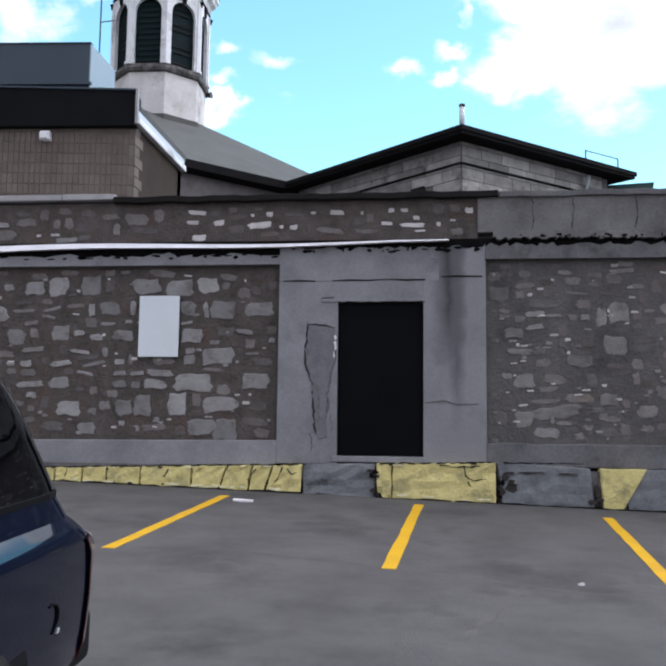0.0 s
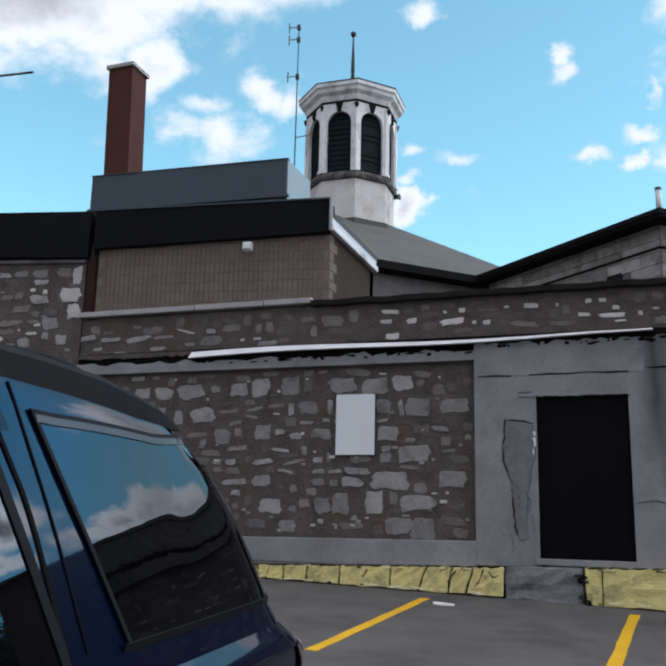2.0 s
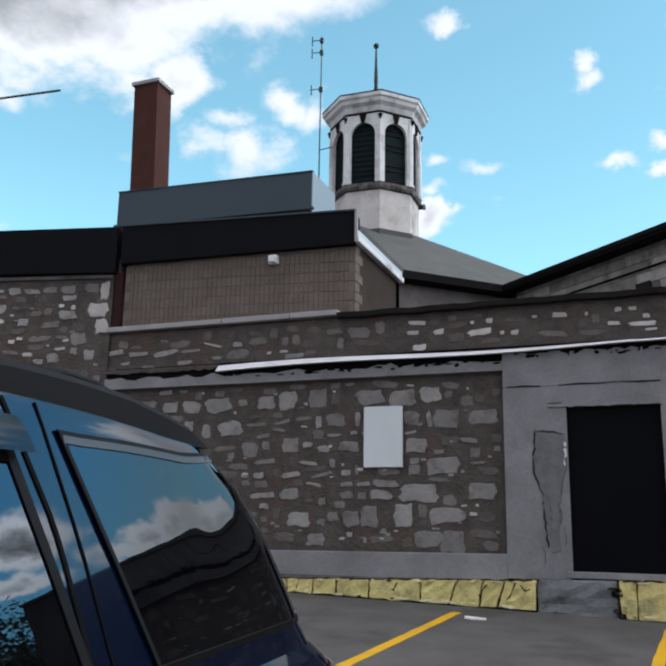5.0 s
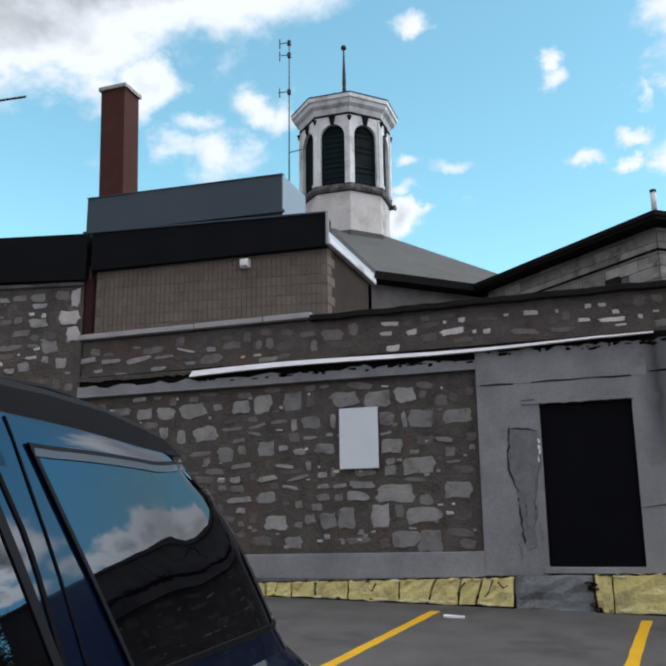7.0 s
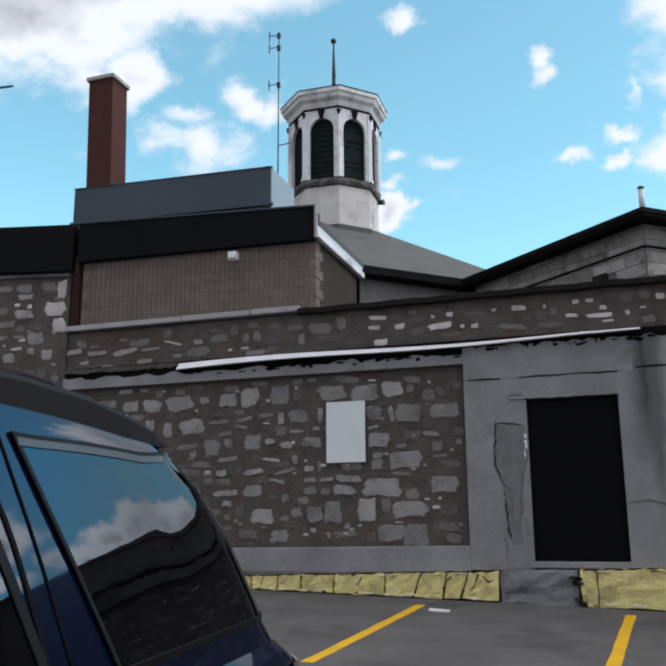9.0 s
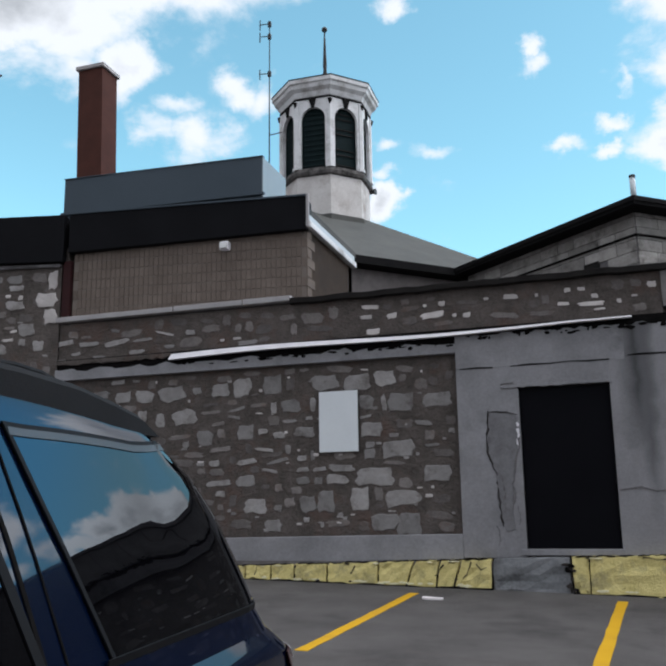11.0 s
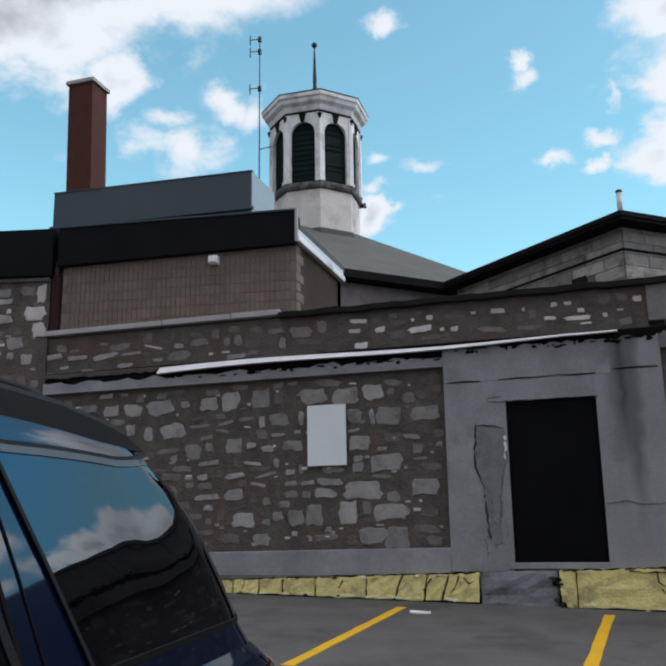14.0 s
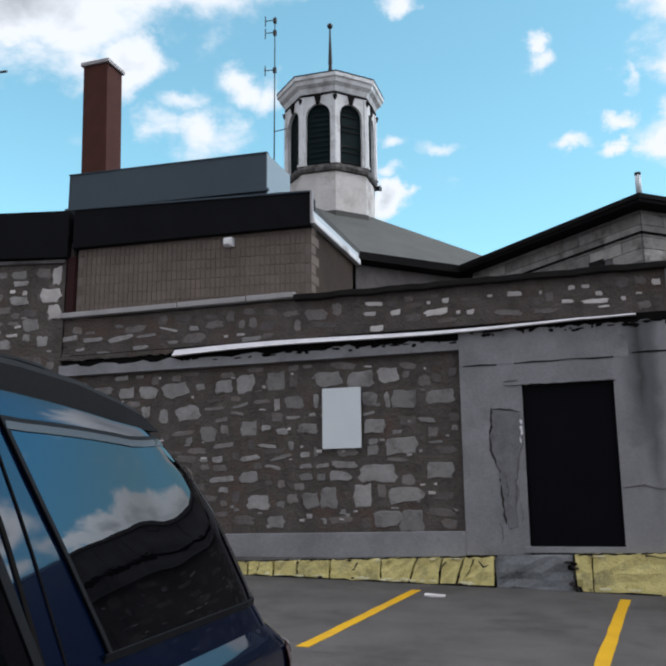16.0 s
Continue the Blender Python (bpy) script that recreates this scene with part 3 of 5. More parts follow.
# ragged black strips paint the contact shade where kerb meets asphalt
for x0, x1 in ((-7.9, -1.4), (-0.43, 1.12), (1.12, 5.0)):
    part("foot_gap", ragged(strip_bm((x0, 11.795), (x1, 11.795), 0.1, (ground_z(x0, 11.8) - 0.05, ground_z(x0, 11.8) + 0.014), (ground_z(x1, 11.8) - 0.05, ground_z(x1, 11.8) + 0.014)), int((x1 - x0) * 8), 0.012, 44), GAP, kerb, "black strip painted as shade along the kerb's foot")
# black sheets behind the blocks put shade into the open joints
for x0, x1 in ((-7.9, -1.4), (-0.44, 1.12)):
    part("joint_fill", cube_bm(x0, x1, 11.85, 11.899, -0.3, 0.27 + 0.026 * (x0 + 4.8)), GAP, kerb, "black fill painted as shade in the open joints")
part("plinth_core", cube_bm(-8.15, 5.0, 11.90, 12.2, -0.7, 0.36), CONCRETE_DARK, kerb)

# door surround in concrete
part("door_jamb", cube_bm(-1.775, -0.967, 11.97, 12.3, 0.40, 2.852, 0.004), CONCRETE, wall, "smooth grey concrete jamb")
part("door_jamb", cube_bm(0.178, 1.0, 11.97, 12.3, 0.40, 2.902, 0.004), CONCRETE_STREAK, wall, "smooth grey concrete jamb with dark streaks")
part("door_lintel", cube_bm(-0.967, 0.178, 11.968, 12.3, 2.575, 2.852, 0.004), CONCRETE, wall, "grey concrete lintel")
part("lintel_upper", ragged(cube_bm(-1.772, 0.384, 11.966, 12.3, 2.853, 3.30), 30, 0.02, 31, 2, lambda c: c.z > 3.2), CONCRETE, wall, "grey concrete band with a chipped top edge")
part("lintel_upper", ragged(cube_bm(0.386, 0.998, 11.969, 12.3, 2.903, 3.31), 10, 0.02, 32, 2, lambda c: c.z > 3.2), CONCRETE_STREAK, wall, "stained concrete band")
part("lintel_trim", ragged(cube_bm(-1.19, 0.21, 11.952, 11.98, 2.562, 2.598, 0.006), 24, 0.010, 51), CONCRETE, wall, "worn pale edge over the door")


def patch_outline():
    """The raised repair patch beside the door: a ragged outline on the jamb."""
    bm = bmesh.new()
    rnd = random.Random(4)
    left = [(-1.36, 2.26), (-1.37, 2.05), (-1.40, 1.88), (-1.38, 1.66), (-1.30, 1.48), (-1.28, 1.2), (-1.26, 0.9), (-1.22, 0.72)]
    right = [(-1.10, 0.75), (-1.12, 1.0), (-1.11, 1.25), (-1.08, 1.5), (-1.01, 1.72), (-0.99, 1.95), (-1.0, 2.2), (-1.15, 2.24)]
    loop = [(x + rnd.uniform(-0.012, 0.012), z) for x, z in left + right]
    prism(bm, [(x, 11.98, z) for x, z in loop], [(x, 11.962, z) for x, z in loop])
    return bm


part("repair_patch", bevelled(patch_outline(), 0.006, 1), PATCHED, wall, "patched concrete with cracked edges")


def jag(pts, y, seed, thin=0.004, thick=0.014, step=0.06, wander=0.016):
    """A ragged crack that follows the points on a wall face."""
    rnd = random.Random(seed)
    line, width = [], []
    for (x0, z0), (x1, z1) in zip(pts, pts[1:]):
        n = max(1, int(math.hypot(x1 - x0, z1 - z0) / step))
        for k in range(n):
            line.append((x0 + (x1 - x0) * k / n + rnd.uniform(-wander, wander), y, z0 + (z1 - z0) * k / n + rnd.uniform(-wander, wander)))
            width.append(rnd.uniform(thin, thick))
    line.append((pts[-1][0], y, pts[-1][1]))
    width.append(thin)
    return tube(bmesh.new(), line, width, 5)


for i, pts in enumerate(([(-1.37, 2.27), (-1.375, 2.05), (-1.41, 1.88), (-1.385, 1.66), (-1.305, 1.48), (-1.285, 1.1), (-1.25, 0.78)],
                         [(-1.36, 2.265), (-1.2, 2.25), (-1.0, 2.21)],
                         [(-0.985, 1.95), (-1.01, 1.72), (-1.075, 1.5), (-1.105, 1.25), (-1.115, 0.85)],
                         [(-1.24, 1.45), (-1.20, 1.2), (-1.21, 0.95)])):
    part("crack", jag(pts, 11.968, 40 + i, 0.004, 0.019), DARK_CRACK if i < 2 else CONCRETE_DARK, wall)
for i in range(7):
    x, z = -1.33 + 0.045 * i, 0.8 + 0.13 * ((i * 5) % 7)
    part("crack", jag([(x, z), (x + 0.03, z - 0.12), (x + 0.01, z - 0.26)], 11.9685, 80 + i, 0.002, 0.009), CONCRETE_DARK, wall)
for i, pts in enumerate(([(-4.6, 0.29), (-4.66, 0.12)], [(-3.2, 0.3), (-3.25, 0.2)], [(-2.02, 0.33), (-2.10, 0.2), (-2.28, 0.05)], [(-1.66, 0.36), (-1.72, 0.2), (-1.86, 0.03)], [(-1.60, 0.33), (-1.55, 0.27), (-1.47, 0.29)],
                         [(0.70, 0.42), (0.72, 0.28), (0.82, 0.22), (0.98, 0.25)], [(0.10, 0.02), (0.18, 0.07)], [(0.4, 0.41), (0.55, 0.395), (0.9, 0.41)], [(0.74, 0.2), (0.82, 0.09), (0.95, 0.02)])):
    part("crack", jag(pts, 11.818, 60 + i, 0.003, 0.011, 0.05, 0.010), DARK_CRACK, kerb)
for pts in ([(-1.72, 2.852), (-1.5, 2.858), (-1.28, 2.848)], [(-1.05, 2.852), (-0.8, 2.862), (-0.55, 2.856), (-0.3, 2.87), (-0.05, 2.858), (0.2, 2.862)], [(0.42, 2.90), (0.6, 2.905), (0.95, 2.90)], [(0.2, 1.22), (0.45, 1.25), (0.62, 1.20), (0.9, 1.21)], [(-1.18, 2.56), (-1.19, 2.62), (-1.02, 2.63)]):
    part("crack", tube(bmesh.new(), [(x, 11.967, z) for x, z in pts], [0.006 + 0.007 * ((i * 5) % 3) / 2 for i in range(len(pts))], 5), GAP if pts[0][1] > 2.7 else CONCRETE_DARK, wall)
for i in range(26):
    x = _sp.uniform(-1.7, 0.98)
    spall(x, 3.27 + _sp.uniform(-0.03, 0.04), _sp.uniform(0.02, 0.08), _sp.uniform(0.012, 0.035), 200 + i, 11.966, GAP, wall)
for i in range(30):
    x = _sp.uniform(-6.0, -1.8)
    spall(x, 3.20 + _sp.uniform(-0.02, 0.04), _sp.uniform(0.02, 0.10), _sp.uniform(0.010, 0.03), 300 + i, 11.961, GAP, wall)
for i in range(34):
    x = _sp.uniform(1.05, 4.6)
    spall(x, 3.42 + _sp.uniform(-0.02, 0.03), _sp.uniform(0.015, 0.05), _sp.uniform(0.012, 0.03), 400 + i, 11.932, GAP, wall)
for i, (x, z) in enumerate(((-1.0, 2.08), (-1.0, 2.0), (-0.995, 1.94), (-1.01, 1.86))):
    spall(x, z, 0.022, 0.05, 500 + i, 11.966, WHITE_STRIP, wall)
# joints of the rendered blocks, and the broken seam between kerb and wall
for i, x in enumerate((1.62, 2.14, 2.95, 3.62, 4.3)):
    part("crack", jag([(x, 3.96), (x + 0.02, 3.74), (x - 0.01, 3.53)], 11.999, 700 + i, 0.003, 0.008), DARK_CRACK, wall)
for i, (x0, x1) in enumerate(((-5.0, -4.1), (-4.0, -3.0), (-2.9, -2.2), (-2.1, -1.45), (-0.4, 0.3), (0.35, 1.08), (1.2, 2.2))):
    t0, t1 = 0.305 + 0.026 * (min(x0, 1.2) + 4.8), 0.305 + 0.026 * (min(x1, 1.2) + 4.8)
    part("crack", jag([(x0, t0), ((x0 + x1) / 2, (t0 + t1) / 2), (x1, t1)], 11.835, 720 + i, 0.003, 0.013, 0.05, 0.008), GAP, kerb)
for i in range(26):
    x = _sp.choice((_sp.uniform(-4.7, -1.45), _sp.uniform(-0.42, 1.08)))
    spall(x, ground_z(x, 11.8) + _sp.uniform(0.02, 0.05), _sp.uniform(0.03, 0.10), _sp.uniform(0.008, 0.02), 800 + i, 11.811 - 0.0004 * i, PALE_CHIP)
for i in range(18):
    x = _sp.choice((_sp.uniform(-0.5, -0.38), _sp.uniform(1.08, 1.32), _sp.uniform(2.28, 2.62)))
    spall(x, _sp.uniform(ground_z(x, 11.8) + 0.03, 0.34), _sp.uniform(0.02, 0.06), _sp.uniform(0.02, 0.05), 840 + i, 11.819 - 0.0005 * i, GAP if i % 2 else SPALL)
door = thing("door_1", "plain matt black flush door in a concrete surround", "door", kind="structure")
part("door_leaf", cube_bm(-0.955, 0.166, 12.03, 12.09, 0.515, 2.55, 0.004), DOOR_BLACK, door, "matt black door leaf")
part("door_frame", cube_bm(-0.967, -0.957, 12.02, 12.2, 0.51, 2.57), DOOR_BLACK, door)
part("door_frame", cube_bm(0.168, 0.178, 12.02, 12.2, 0.51, 2.57), DOOR_BLACK, door)
part("door_sill", cube_bm(-1.03, 0.21, 11.93, 12.2, 0.43, 0.508, 0.012), CONCRETE, door, "pale concrete sill")

sign = thing("sign_panel", "blank white rectangular panel fixed to the stone wall", "sign")
part("panel", cube_bm(-3.737, -3.172, 11.985, 12.015, 1.815, 2.662, 0.004), SIGN_WHITE, sign)
part("backing_frame", cube_bm(-3.725, -3.184, 12.012, 12.07, 1.83, 2.65), CAR_TRIM, sign, "dark timber backing")

# ---- wall bending away beyond the wall's end, with the black fascia ----
left_wall = thing("wall_left", "taller rubble stone wall under a black fascia", "wall", kind="structure")
LA, LB = (-11.52, 11.25), (-8.15, 12.0)
left_panel = part("rubble_face", strip_bm(LA, LB, 0.4, (-0.5, 5.06), (-0.5, 5.06)), MORTAR, left_wall)
part("wall_end", cube_bm(-8.16, -8.06, 12.05, 14.2, 3.9, 5.3), MORTAR, left_wall)
FA, FB, FC = (-11.56, 11.12), (-8.08, 11.90), (-8.0, 11.95)
part("fascia", strip_bm(FA, FB, 0.5, (5.06, 5.84), (5.03, 5.83), 0.01), BLACK_FASCIA, left_wall, "plain black fascia board")
part("fascia_lip", strip_bm((LA[0], LA[1] - 0.05), (LB[0], LB[1] - 0.05), 0.3, (4.96, 5.02), (4.96, 5.02), 0.01), CONCRETE_DARK, left_wall, "grey lip under the fascia")
part("red_post", cube_bm(-8.12, -7.98, 11.99, 12.2, 4.1, 5.06, 0.01), material("dull_red_paint", (0.020, 0.007, 0.008), (0.036, 0.010, 0.011), 0.8, 4.0, 30.0, 0.3), left_wall, "dull red painted edge post")

# ---- block-built upper storey ----
upper = thing("block_house", "buff block storey with black fascia and white gutter", "building", kind="")
BA, BB = (-7.96, 12.06), (-4.13, 12.62)
block_face = part("block_wall", strip_bm(BA, BB, 0.2, (3.9, 5.30), (3.9, 5.35)), JOINT, upper, "buff block wall")
block_side = part("side_wall", cube_bm(-4.33, -4.13, 12.62, 15.0, 3.9, 5.36), BLOCK_DARK, upper, "side wall darkened for stains and eave shade")
part("rear_wall", cube_bm(-8.15, -4.13, 14.8, 15.0, 3.0, 5.36), BLOCK, upper)
part("fascia", strip_bm((-8.0, 11.93), (-4.09, 12.50), 0.4, (5.18, 5.83), (5.30, 5.84), 0.008), BLACK_FASCIA, upper, "black fascia board")
part("fascia_cap", strip_bm((-8.0, 11.91), (-4.07, 12.48), 0.06, (5.83, 5.855), (5.84, 5.865)), SLATE_METAL, upper)
part("flat_roof", prism(bmesh.new(), [(-11.5, 11.4, 5.70), (-8.1, 12.15, 5.70), (-4.2, 12.75, 5.70), (-4.2, 15.5, 5.70), (-11.5, 15.5, 5.70)], [(-11.5, 11.4, 5.80), (-8.1, 12.15, 5.80), (-4.2, 12.75, 5.80), (-4.2, 15.5, 5.80), (-11.5, 15.5, 5.80)]), ROOF_GREY, upper)
part("gutter", cube_bm(-4.13, -4.03, 12.52, 15.0, 5.34, 5.44, 0.015), WHITE_WOOD, upper, "white gutter along the eave")
part("gutter_board", cube_bm(-4.16, -4.07, 12.5, 15.0, 5.45, 5.56, 0.01), PALE_METAL, upper, "pale eave board")
part("gutter_end", cube_bm(-4.085, -4.045, 12.46, 12.52, 5.32, 5.86, 0.006), GREY_COPING, upper)
lamp = thing("wall_light", "small white bulkhead light under the fascia", "light")
part("body", cube_bm(-5.49, -5.34, 12.32, 12.44, 5.06, 5.20, 0.02), WHITE_STRIP, lamp)
part("lens", cube_bm(-5.475, -5.355, 12.29, 12.33, 5.075, 5.17, 0.012), LAMP_CLEAR, lamp)

# roof-top screen in slate blue metal
screen = thing("roof_screen", "slate blue sheet metal plant screen on the flat roof", "roof screen")
part("sheet", strip_bm((-9.07, 13.2), (-8.15, 13.2), 0.06, (5.8, 7.07), (5.8, 7.04)), SLATE_METAL, screen)
part("sheet", strip_bm((-8.147, 13.19), (-5.14, 13.2), 0.06, (5.8, 7.04), (5.8, 6.94)), SLATE_METAL, screen)
# end sheet in a lighter slate tone than the front sheets
part("side_sheet", cube_bm(-5.20, -5.12, 13.2, 14.25, 5.8, 6.93), material("light_slate_sheet", (0.17, 0.21, 0.235), (0.24, 0.285, 0.31), 0.45, 0.8, 20.0, 0.05), screen, "pale end sheet")
part("back_sheet", cube_bm(-9.07, -5.2, 14.2, 14.25, 5.8, 6.93), SLATE_METAL, screen)
part("left_sheet", cube_bm(-9.07, -9.01, 13.26, 14.2, 5.8, 7.0), SLATE_METAL, screen)
part("top_trim", strip_bm((-9.08, 13.18), (-5.12, 13.18), 0.09, (7.07, 7.085), (6.94, 6.955)), SLATE_METAL, screen)
part("lower_trim", strip_bm((-9.08, 13.12), (-5.08, 13.14), 0.06, (6.36, 6.40), (6.24, 6.28)), SLATE_METAL, screen)

# ---- brick chimney ----
chimney = thing("chimney", "tall square red brick chimney stack with pale cap", "chimney")
CX0, CX1, CY0, CY1 = -10.21, -9.62, 15.0, 15.56
chimney_core = part("shaft", prism(bmesh.new(), [(CX0 + 0.15, CY0, 5.75), (CX1 + 0.16, CY0, 5.75), (CX1 + 0.16, CY1, 5.75), (CX0 + 0.15, CY1, 5.75)],
                                   [(CX0, CY0, 10.42), (CX1, CY0, 10.42), (CX1, CY1, 10.42), (CX0, CY1, 10.42)]), RED_BRICK, chimney)
part("cap", cube_bm(CX0 - 0.05, CX1 + 0.05, CY0 - 0.05, CY1 + 0.05, 10.42, 10.51, 0.015), GREY_COPING, chimney, "pale concrete cap")

# ---- hipped building with the octagonal cupola ----
HC, HR, HE = (-8.95, 28.0), 7.24, 8.27
hip = thing("hip_building", "grey stone hall with a low hipped grey roof", "building")


def diamond(r, z):
    return [(HC[0], HC[1] - r, z), (HC[0] + r, HC[1], z), (HC[0], HC[1] + r, z), (HC[0] - r, HC[1], z)]


part("outer_wall", prism(bmesh.new(), diamond(HR - 0.75, -0.5), diamond(HR - 0.75, HE - 0.2)), ASHLAR, hip, "grey ashlar walls")
part("roof", prism(bmesh.new(), diamond(HR, HE), diamond(0.9, HE + 0.476 * (HR - 0.9))), ROOF_GREY, hip, "grey sheet roof")
part("eave", prism(bmesh.new(), diamond(HR + 0.02, HE - 0.24), diamond(HR + 0.02, HE - 0.003)), ROOF_DARK, hip, "dark eave")

cupola = thing("cupola", "white octagonal wooden cupola with dark arched louvres", "cupola")
CD = math.atan2(0.18 - HC[0], HC[1] - 0.69) + radians(5.5)


def octagon(r, z, cx=HC[0], cy=HC[1]):
    return [(cx + r * math.sin(CD + k * math.pi / 4), cy - r * math.cos(CD + k * math.pi / 4), z) for k in range(8)]


def rings_bm(rows):
    bm = bmesh.new()
    loops = [[bm.verts.new(p) for p in octagon(r, z)] for r, z in rows]
    for a, b in zip(loops, loops[1:]):
        for k in range(8):
            bm.faces.new((a[k], a[(k + 1) % 8], b[(k + 1) % 8], b[k]))
    bm.faces.new(loops[0][::-1])
    bm.faces.new(loops[-1])
    return bm


part("base_drum", rings_bm([(1.57, 10.6), (1.57, 12.36), (1.5, 12.42)]), DIRTY_WHITE, cupola, "stained white boarded base")
part("base_flashing", rings_bm([(1.66, 10.5), (1.66, 10.86), (1.575, 10.9)]), ROOF_GREY, cupola, "grey flashing skirt")
part("louvre_core", rings_bm([(1.45, 12.5), (1.45, 15.2)]), LOUVRE, cupola, "dark green louvres")
part("cornice", rings_bm([(1.60, 15.18), (1.66, 15.24), (1.72, 15.40), (1.86, 15.50), (1.90, 15.62), (1.96, 15.66), (1.97, 15.80), (1.90, 15.83)]), WHITE_WOOD, cupola, "white moulded cornice")
part("cornice_edge", rings_bm([(1.975, 15.79), (1.985, 15.83), (1.9, 15.85)]), ROOF_DARK, cupola)
part("cap_roof", rings_bm([(1.93, 15.84), (0.10, 16.40)]), ROOF_GREY, cupola, "low dark cap roof")
# dark ring painted as the shadow that the cornice casts below itself
part("cornice_shadow_gap", rings_bm([(1.60, 15.14), (1.675, 15.15), (1.675, 15.2), (1.62, 15.21)]), ROOF_DARK, cupola)
part("sill_ring", rings_bm([(1.58, 12.30), (1.66, 12.34), (1.69, 12.44), (1.64, 12.58), (1.5, 12.60)]), material("blackened_sill", (0.012, 0.011, 0.011), (0.16, 0.15, 0.145), 0.9, 3.5, 22.0, 0.5, spread=0.25), cupola, "blackened rotten sill")


def arch_frame(k):
    """One face: a board with an arched opening cut through it."""
    bm = bmesh.new()
    a = CD + (k + 0.5) * math.pi / 4
    out = Vector((math.sin(a), -math.cos(a), 0))
    side = Vector((math.cos(a), math.sin(a), 0))
    rad = 1.63 * math.cos(math.pi / 8)
    half = 1.63 * math.sin(math.pi / 8)
    z0, z1, w, spring = 12.58, 15.2, 0.44, 14.38
    inner = [(-w, z0)] + [(-w * math.cos(math.pi * i / 10), spring + w * 1.05 * math.sin(math.pi * i / 10)) for i in range(11)] + [(w, z0)]
    outer = [(-half, z0)] + [(-half, spring)] + [(-half + 2 * half * i / 8, z1) for i in range(9)] + [(half, spring)] + [(half, z0)]
    front, rear = [], []
    for row in (outer, inner):
        front.append([bm.verts.new(Vector((*HC, 0)) + out * rad + side * u + Vector((0, 0, z))) for u, z in row])
        rear.append([bm.verts.new(Vector((*HC, 0)) + out * (rad - 0.12) + side * u + Vector((0, 0, z))) for u, z in row])
    n = len(outer)
    for rows in (front, rear):
        for i in range(n - 1):
            bm.faces.new((rows[0][i], rows[0][i + 1], rows[1][i + 1], rows[1][i]))
    for j in (0, 1):
        for i in range(n - 1):
            bm.faces.new((front[j][i], front[j][i + 1], rear[j][i + 1], rear[j][i]))
    return bm


for k in range(8):
    part("arch_panel", arch_frame(k), WHITE_WOOD, cupola, "white arched frame")
    p, q = Vector(octagon(1.66, 0)[k]), Vector(octagon(1.5, 0)[k])
    post = bmesh.new()
    d = (p - q).normalized()
    s = Vector((-d.y, d.x, 0))
    quad = [p + s * 0.11 + d * -0.03, p + d * 0.025, p - s * 0.11 + d * -0.03, q - s * 0.09, q + s * 0.09]
    prism(post, [(v.x, v.y, 12.62) for v in quad], [(v.x, v.y, 15.1) for v in quad])
    part("pilaster", post, WHITE_WOOD, cupola)
    cap = bmesh.new()
    quad = [p + s * 0.16 + d * -0.02, p + d * 0.05, p - s * 0.16 + d * -0.02, q - s * 0.12, q + s * 0.12]
    prism(cap, [(v.x, v.y, 12.56) for v in quad], [(v.x, v.y, 12.66) for v in quad])
    part("pilaster_foot", cap, WHITE_WOOD, cupola)
    brk = bmesh.new()
    prism(brk, [(v.x, v.y, 14.86) for v in (p + s * 0.03, p + d * 0.05, p - s * 0.03)], [(v.x, v.y, 15.06) for v in (p + s * 0.09, p + d * 0.10, p - s * 0.09)])
    part("bracket", brk, ROOF_DARK, cupola)
    a = CD + (k + 0.5) * math.pi / 4
    o, t = Vector((math.sin(a), -math.cos(a), 0)), Vector((math.cos(a), math.sin(a), 0))
    c = Vector((*HC, 0)) + o * (1.63 * math.cos(math.pi / 8))
    keyb = bmesh.new()
    prism(keyb, [(v.x, v.y, 14.80) for v in (c + t * 0.05, c + t * 0.05 + o * 0.05, c - t * 0.05 + o * 0.05, c - t * 0.05)],
          [(v.x, v.y, 15.16) for v in (c + t * 0.13, c + t * 0.13 + o * 0.08, c - t * 0.13 + o * 0.08, c - t * 0.13)])
    part("keystone", keyb, ROOF_DARK, cupola, "dark keystone")
    for i in range(11):
        z = 12.7 + 0.19 * i
        lo = c - o * 0.13
        sl = bmesh.new()
        w = 0.40 if z < 14.3 else 0.30
        pts = [lo - t * w, lo + t * w, lo + t * w - o * 0.10, lo - t * w - o * 0.10]
        prism(sl, [(v.x, v.y, z + (0.0 if i2 < 2 else 0.08)) for i2, v in enumerate(pts)], [(v.x, v.y, z + 0.03 + (0.0 if i2 < 2 else 0.08)) for i2, v in enumerate(pts)])
        if k == 0 and i in (1, 4, 5, 8):
            continue
        part("louvre_slat", sl, DARK_INSIDE if k == 0 else LOUVRE, cupola, "broken dark slat" if k == 0 else "")
fin = thing("finial", "thin dark iron finial spike with a small ball", "finial")
part("spike", tube(bmesh.new(), [(HC[0], HC[1], z) for z in (16.3, 16.55, 16.6, 17.1, 17.15, 18.5, 18.6)], [0.13, 0.09, 0.12, 0.06, 0.08, 0.03, 0.03]), IRON, fin, smooth=True)
ball = bmesh.new()
bmesh.ops.create_uvsphere(ball, u_segments=12, v_segments=8, radius=0.11, matrix=Matrix.Translation((HC[0], HC[1], 18.69)))
part("ball", ball, IRON, fin, smooth=True)
horn = thing("loudhailer", "small dark horn fixed to the cupola ledge", "horn")
v1 = octagon(1.72, 12.3)[2]
part("horn", tube(bmesh.new(), [(v1[0] - 0.20, v1[1], 12.27), (v1[0] - 0.02, v1[1] - 0.04, 12.29), (v1[0] + 0.08, v1[1] - 0.06, 12.29)], [0.05, 0.08, 0.12]), IRON, horn, smooth=True)

